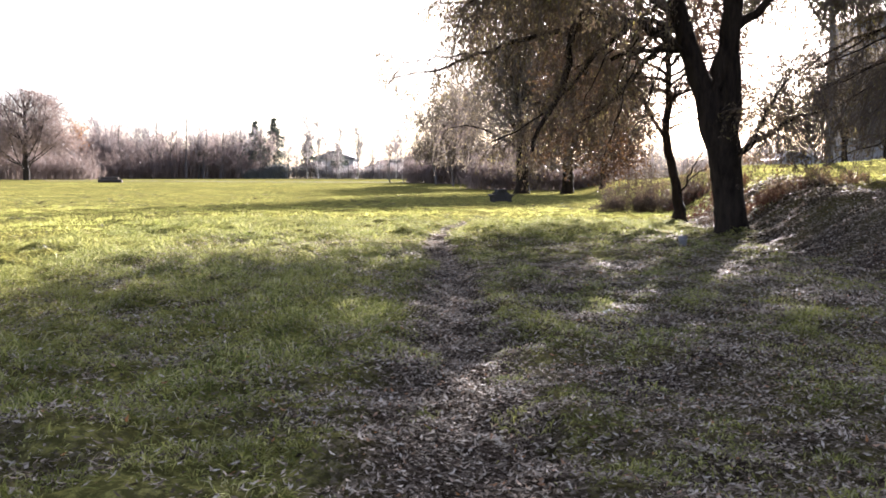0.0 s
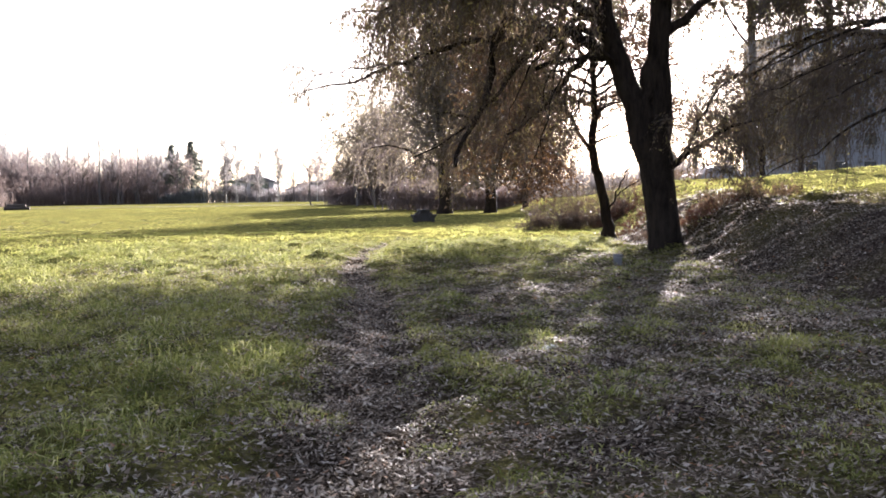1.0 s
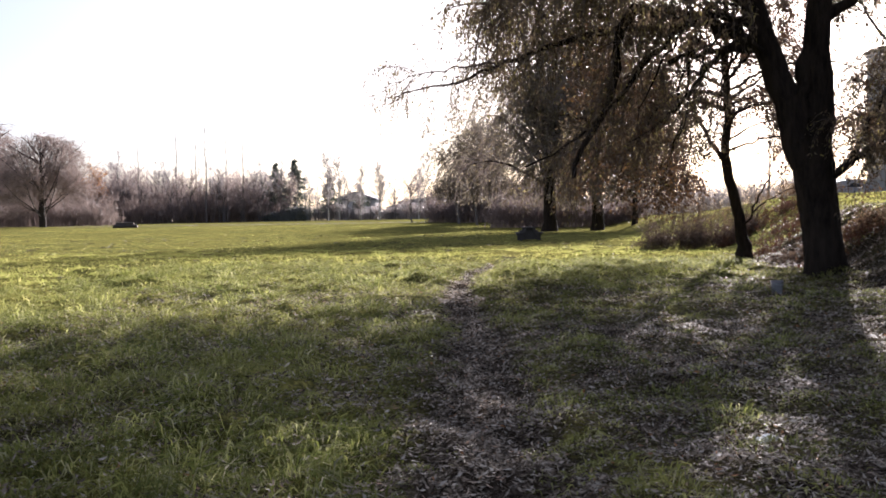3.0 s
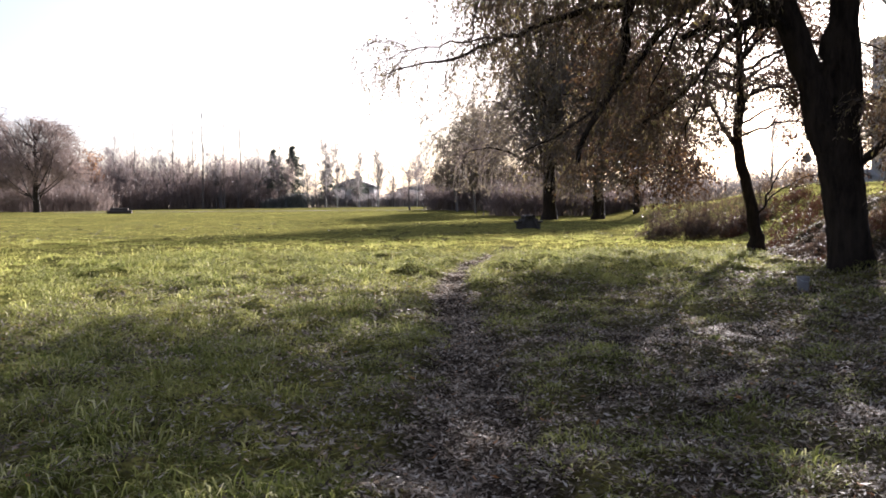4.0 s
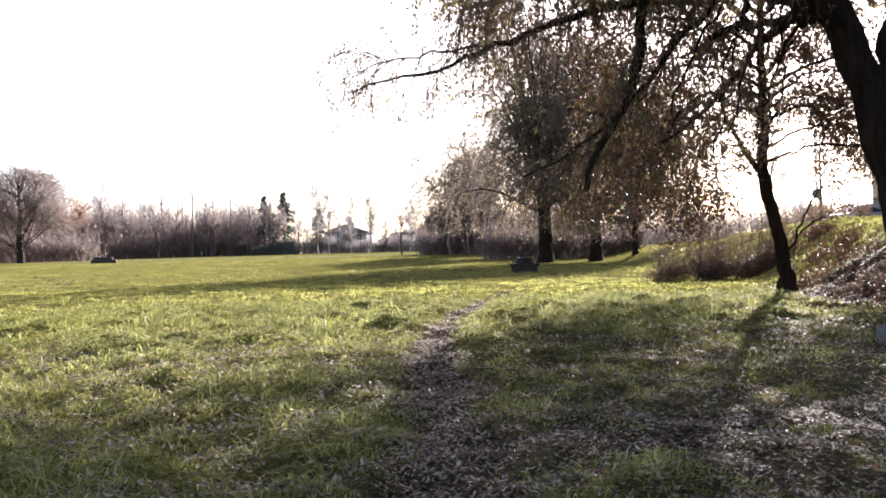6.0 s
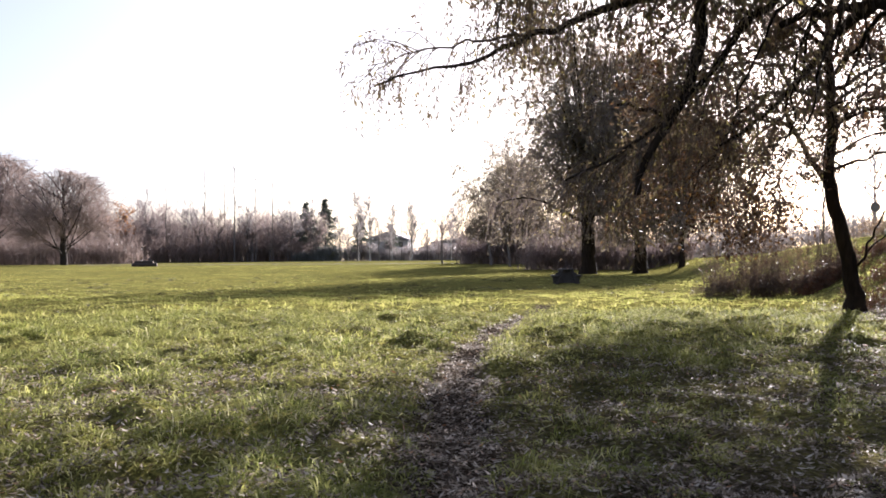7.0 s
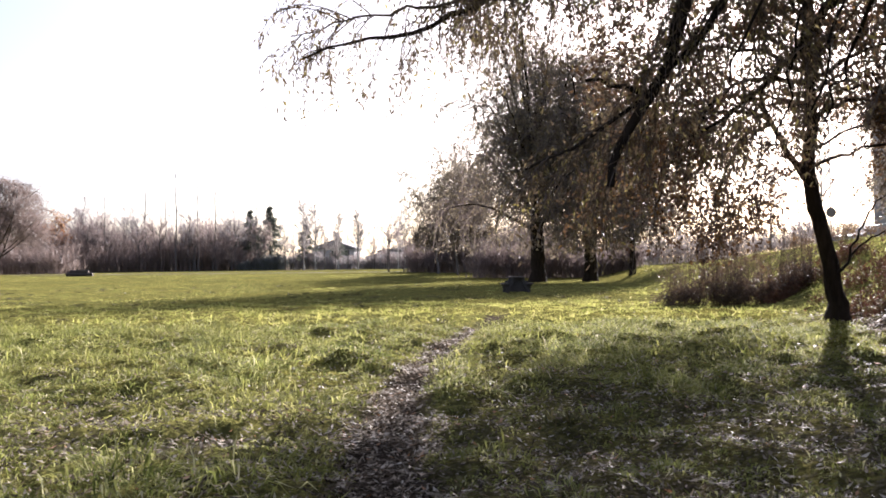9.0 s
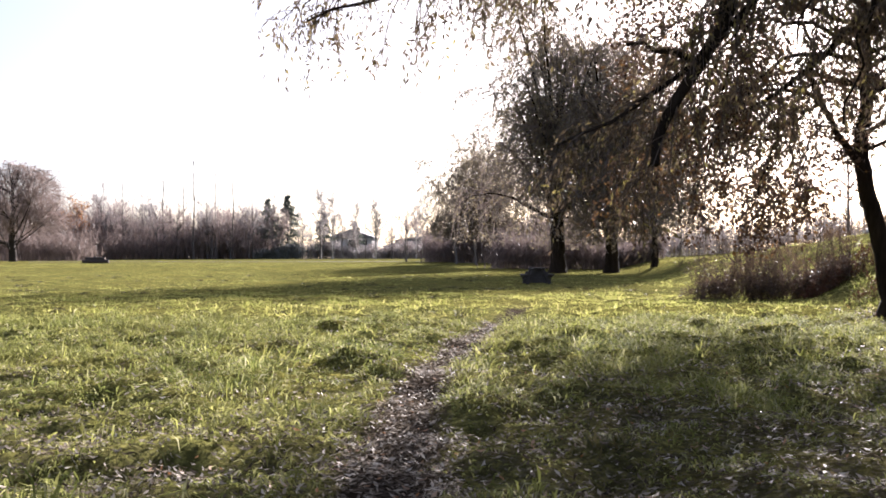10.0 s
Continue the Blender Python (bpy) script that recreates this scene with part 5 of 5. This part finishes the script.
bush("dry_thicket", "thicket of tall dry brown weed stalks at the bank foot", on_ground(8.0, 41.9), 2.6, 2.2, 3.8, 120, 3, M_STALK, 2, (0.04, 0.1), 0.1)
bush("dry_thicket", "thicket of tall dry brown weed stalks at the bank foot", on_ground(9.7, 42.4), 2.8, 2.6, 3.6, 110, 9, M_STALK, 2, (0.04, 0.1), 0.1)
bush("bramble_bush", "low dark russet tangle of dead brambles below the stalks", on_ground(8.5, 41.2), 4.4, 1.6, 1.25, 420, 4, M_STALK, 8, (0.04, 0.09))
bush("bramble_bush", "low russet bramble tangle on the bank foot", on_ground(10.6, 40.8), 2.8, 1.8, 0.9, 230, 12, M_BRAMBLE, 6, (0.04, 0.08))
bush("dry_thicket", "scattered dry weeds on the grassy bank", on_ground(12.6, 45.5), 5.0, 4.0, 1.1, 130, 21, M_WEED, 4, (0.04, 0.09))
bush("dry_thicket", "scattered dry weeds on the grassy bank", on_ground(11.8, 52.0), 5.0, 4.0, 1.0, 120, 22, M_WEED, 4, (0.04, 0.09))
bush("bramble_bush", "russet brambles spread over the bank", on_ground(10.4, 35.5), 2.4, 3.4, 0.8, 150, 23, M_BRAMBLE, 5)
bush("bramble_bush", "russet bramble bush on the bank behind the trees", on_ground(8.8, 31.6), 1.9, 2.0, 0.55, 100, 5, M_BRAMBLE, 4)
bush("bramble_bush", "russet bramble bush beside the old willow trunk", on_ground(8.1, 25.0), 1.6, 2.0, 0.7, 110, 6, M_BRAMBLE, 5)
bush("dry_thicket", "dark dead weeds between the two trunks at the bank foot", on_ground(8.0, 27.6), 1.5, 2.6, 0.4, 130, 8, M_STALK, 4, (0.03, 0.07))
bush("dry_thicket", "dry brown weed stalks along the bank edge", on_ground(9.6, 25.5), 3.0, 1.6, 0.6, 180, 7, M_WEED, 6)


# ---------------------------------------------------------------- grass and fallen leaves
def grass(name, n, x0, x1, y0, y1, clump, spread, h, w, seed, bent=True, lie=(0.3, 1.5)):
    """Blades that arch outward from tuft centres; tufts thin out where litter lies."""
    r = np.random.default_rng(seed)
    m = max(1, n // clump)
    cx, cy = r.uniform(x0, x1, m), r.uniform(y0, y1, m)
    size = np.clip(np.exp(r.normal(-0.2, 0.62, m)), 0.3, 2.6)
    lush = 0.8 + 0.55 * bumps(cx, cy, 0.6, 8)                     # taller and lower stretches
    stand = r.uniform(0, 1, m) > litter_at(cx, cy) * 0.86
    stand &= np.abs(cx) < 1.2 + 0.5 * (cy + 1)                     # a strip along the path
    i = r.choice(np.flatnonzero(stand), int(n * stand.mean()), p=(size / (size * stand).sum())[stand])
    n = len(i)
    loose = r.uniform(0, 1, n) < 0.3                               # short blades that fill the gaps
    s = spread * size[i] * np.where(loose, 2.6, 1.0)
    dx, dy = r.normal(0, 1, n) * s, r.normal(0, 1, n) * s
    x, y = cx[i] + dx, cy[i] + dy
    tall = np.where(loose, 0.55, size[i] ** 0.8) * lush[i]
    az = np.arctan2(dy, dx) + r.normal(0, 0.8, n)
    keep = np.abs(x - path_x(y)) > 0.16 * smooth((36 - y) / 8)
    dome = 0.05 * size[i] * np.exp(-((dx ** 2 + dy ** 2) / (1.3 * spread * size[i]) ** 2)) if bent else np.zeros(n)
    x, y, tall, az, dome = x[keep], y[keep], tall[keep], az[keep], dome[keep]
    n = len(x)
    base = np.stack([x, y, height(x, y) - 0.008 + dome], 1)
    lean = r.uniform(lie[0], lie[1], n)[:, None]
    out = np.stack([np.cos(az), np.sin(az), np.zeros(n)], 1)
    L = (r.uniform(h[0], h[1], n) * tall * (1 - 0.6 * litter_at(x, y)))[:, None]
    side = np.stack([-np.sin(az), np.cos(az), r.normal(0, 0.3, n)], 1) * (r.uniform(0.6, 1.4, n) * w / 2)[:, None]
    tip = base + out * L * np.sin(np.minimum(lean * 1.15, 1.6)) + np.array([0, 0, 1.0]) * L * np.maximum(np.cos(lean * 1.1), 0.08)
    if bent:
        mid = base + out * L * 0.45 * np.sin(lean * 0.6) + np.array([0, 0, 0.55]) * L * np.cos(lean * 0.6)
        V = np.stack([base, mid + side, tip, mid - side], 1).reshape(-1, 3)
        me = mesh_np(name, V, np.arange(n * 4).reshape(-1, 4))
    else:
        V = np.stack([base - side, base + side, tip], 1).reshape(-1, 3)
        me = mesh_np(name, V, None, np.arange(n * 3).reshape(-1, 3))
    tagged(part(name, me, M_GRASS if bent else M_GRASS_FAR), "yellow-green meadow grass in uneven tufts", "grass", "", "stuff")


grass("grass", 360000, -6.5, 6.5, 3, 16.5, 110, 0.08, (0.06, 0.135), 0.0085, 11, True, (0.6, 2.1))
grass("grass", 240000, -8.5, 7, 16.5, 31, 90, 0.095, (0.06, 0.135), 0.011, 14, True, (0.6, 2.0))
grass("grass", 140000, -19, 13, 24, 46, 40, 0.12, (0.05, 0.12), 0.024, 12, False, (0.5, 1.4))
grass("grass", 34000, -20, -6, 12, 26, 40, 0.12, (0.06, 0.13), 0.018, 15, False, (0.5, 1.4))
grass("grass", 45000, 8, 30, 14, 70, 30, 0.14, (0.05, 0.11), 0.034, 16, False, (0.5, 1.3))
grass("grass", 110000, -50, 32, 44, 125, 18, 0.25, (0.05, 0.09), 0.06, 13, False, (0.9, 1.5))


def tussocks():
    """Darker, coarser grass clumps dotted over the meadow."""
    r = np.random.default_rng(17)
    m, per = 420, 60
    y = 9 + 75 * r.uniform(0, 1, m) ** 1.3
    x = r.uniform(-0.5, 0.12, m) * (y + 4)
    keep = np.abs(x - path_x(y)) > 0.6
    x, y = np.repeat(x[keep], per), np.repeat(y[keep], per)
    n = len(x)
    s = np.repeat(r.uniform(0.06, 0.13, n // per), per)
    dx, dy = r.normal(0, 1, n) * s, r.normal(0, 1, n) * s * 0.8
    x, y = x + dx, y + dy
    az = np.arctan2(dy, dx) + r.normal(0, 0.7, n)
    lean = r.uniform(0.5, 1.5, n)
    d = np.stack([np.cos(az) * np.sin(lean), np.sin(az) * np.sin(lean), np.cos(lean)], 1)
    base = np.stack([x, y, height(x, y) - 0.01], 1)
    side = np.stack([-np.sin(az), np.cos(az), np.zeros(n)], 1) * 0.007 * (1 + y / 30)[:, None]
    V = np.stack([base - side, base + side, base + d * (s * r.uniform(0.6, 1.3, n))[:, None]], 1).reshape(-1, 3)
    ob = part("tussocks", mesh_np("tussocks", V, None, np.arange(n * 3).reshape(-1, 3)), M_TUFT)
    tagged(ob, "dark coarse grass tussocks dotted over the meadow", "grass", "", "stuff")


tussocks()


def fallen_leaves(name, n, x0, x1, y0, y1, size, seed, base=0.04, lift=0.05):
    r = np.random.default_rng(seed)
    x, y = r.uniform(x0, x1, n), r.uniform(y0, y1, n)
    keep = r.uniform(0, 1, n) < litter_at(x, y) ** 1.2 + base
    x, y = x[keep], y[keep]
    n = len(x)
    az = r.uniform(0, 6.283, n)
    d = unit(np.stack([np.cos(az), np.sin(az), r.normal(0, 0.35, n)], 1))
    up = unit(np.stack([r.normal(0, 0.45, n), r.normal(0, 0.45, n), np.ones(n)], 1))
    side = unit(np.cross(d, up))
    L = r.uniform(size[0], size[1], n)[:, None]
    W = L * r.uniform(0.16, 0.4, n)[:, None]
    pos = np.stack([x, y, height(x, y) + r.uniform(0.003, 0.035, n) + (1 - litter_at(x, y)) * r.uniform(0, lift, n)], 1)
    curl = np.cross(side, d) * L * r.uniform(-0.1, 0.32, n)[:, None]
    V = np.stack([pos - d * L / 2 + curl, pos + side * W / 2, pos + d * L / 2 + curl * 0.7, pos - side * W / 2], 1).reshape(-1, 3)
    ob = part(name, mesh_np(name, V, np.arange(n * 4).reshape(-1, 4)), M_LITTER)
    tagged(ob, "dry curled brown and tan fallen leaves on the ground", "fallen leaves", "", "stuff")


fallen_leaves("fallen_leaves", 250000, -5, 6, 3, 15, (0.026, 0.062), 21, 0.14)
fallen_leaves("fallen_leaves", 150000, -6, 8, 14.5, 31, (0.03, 0.07), 23, 0.1)
fallen_leaves("fallen_leaves", 60000, -5.5, 0.2, 4, 20, (0.028, 0.068), 24, 0.4, 0.09)
fallen_leaves("fallen_leaves", 60000, 4, 13, 8, 36, (0.045, 0.1), 22, 0.0)
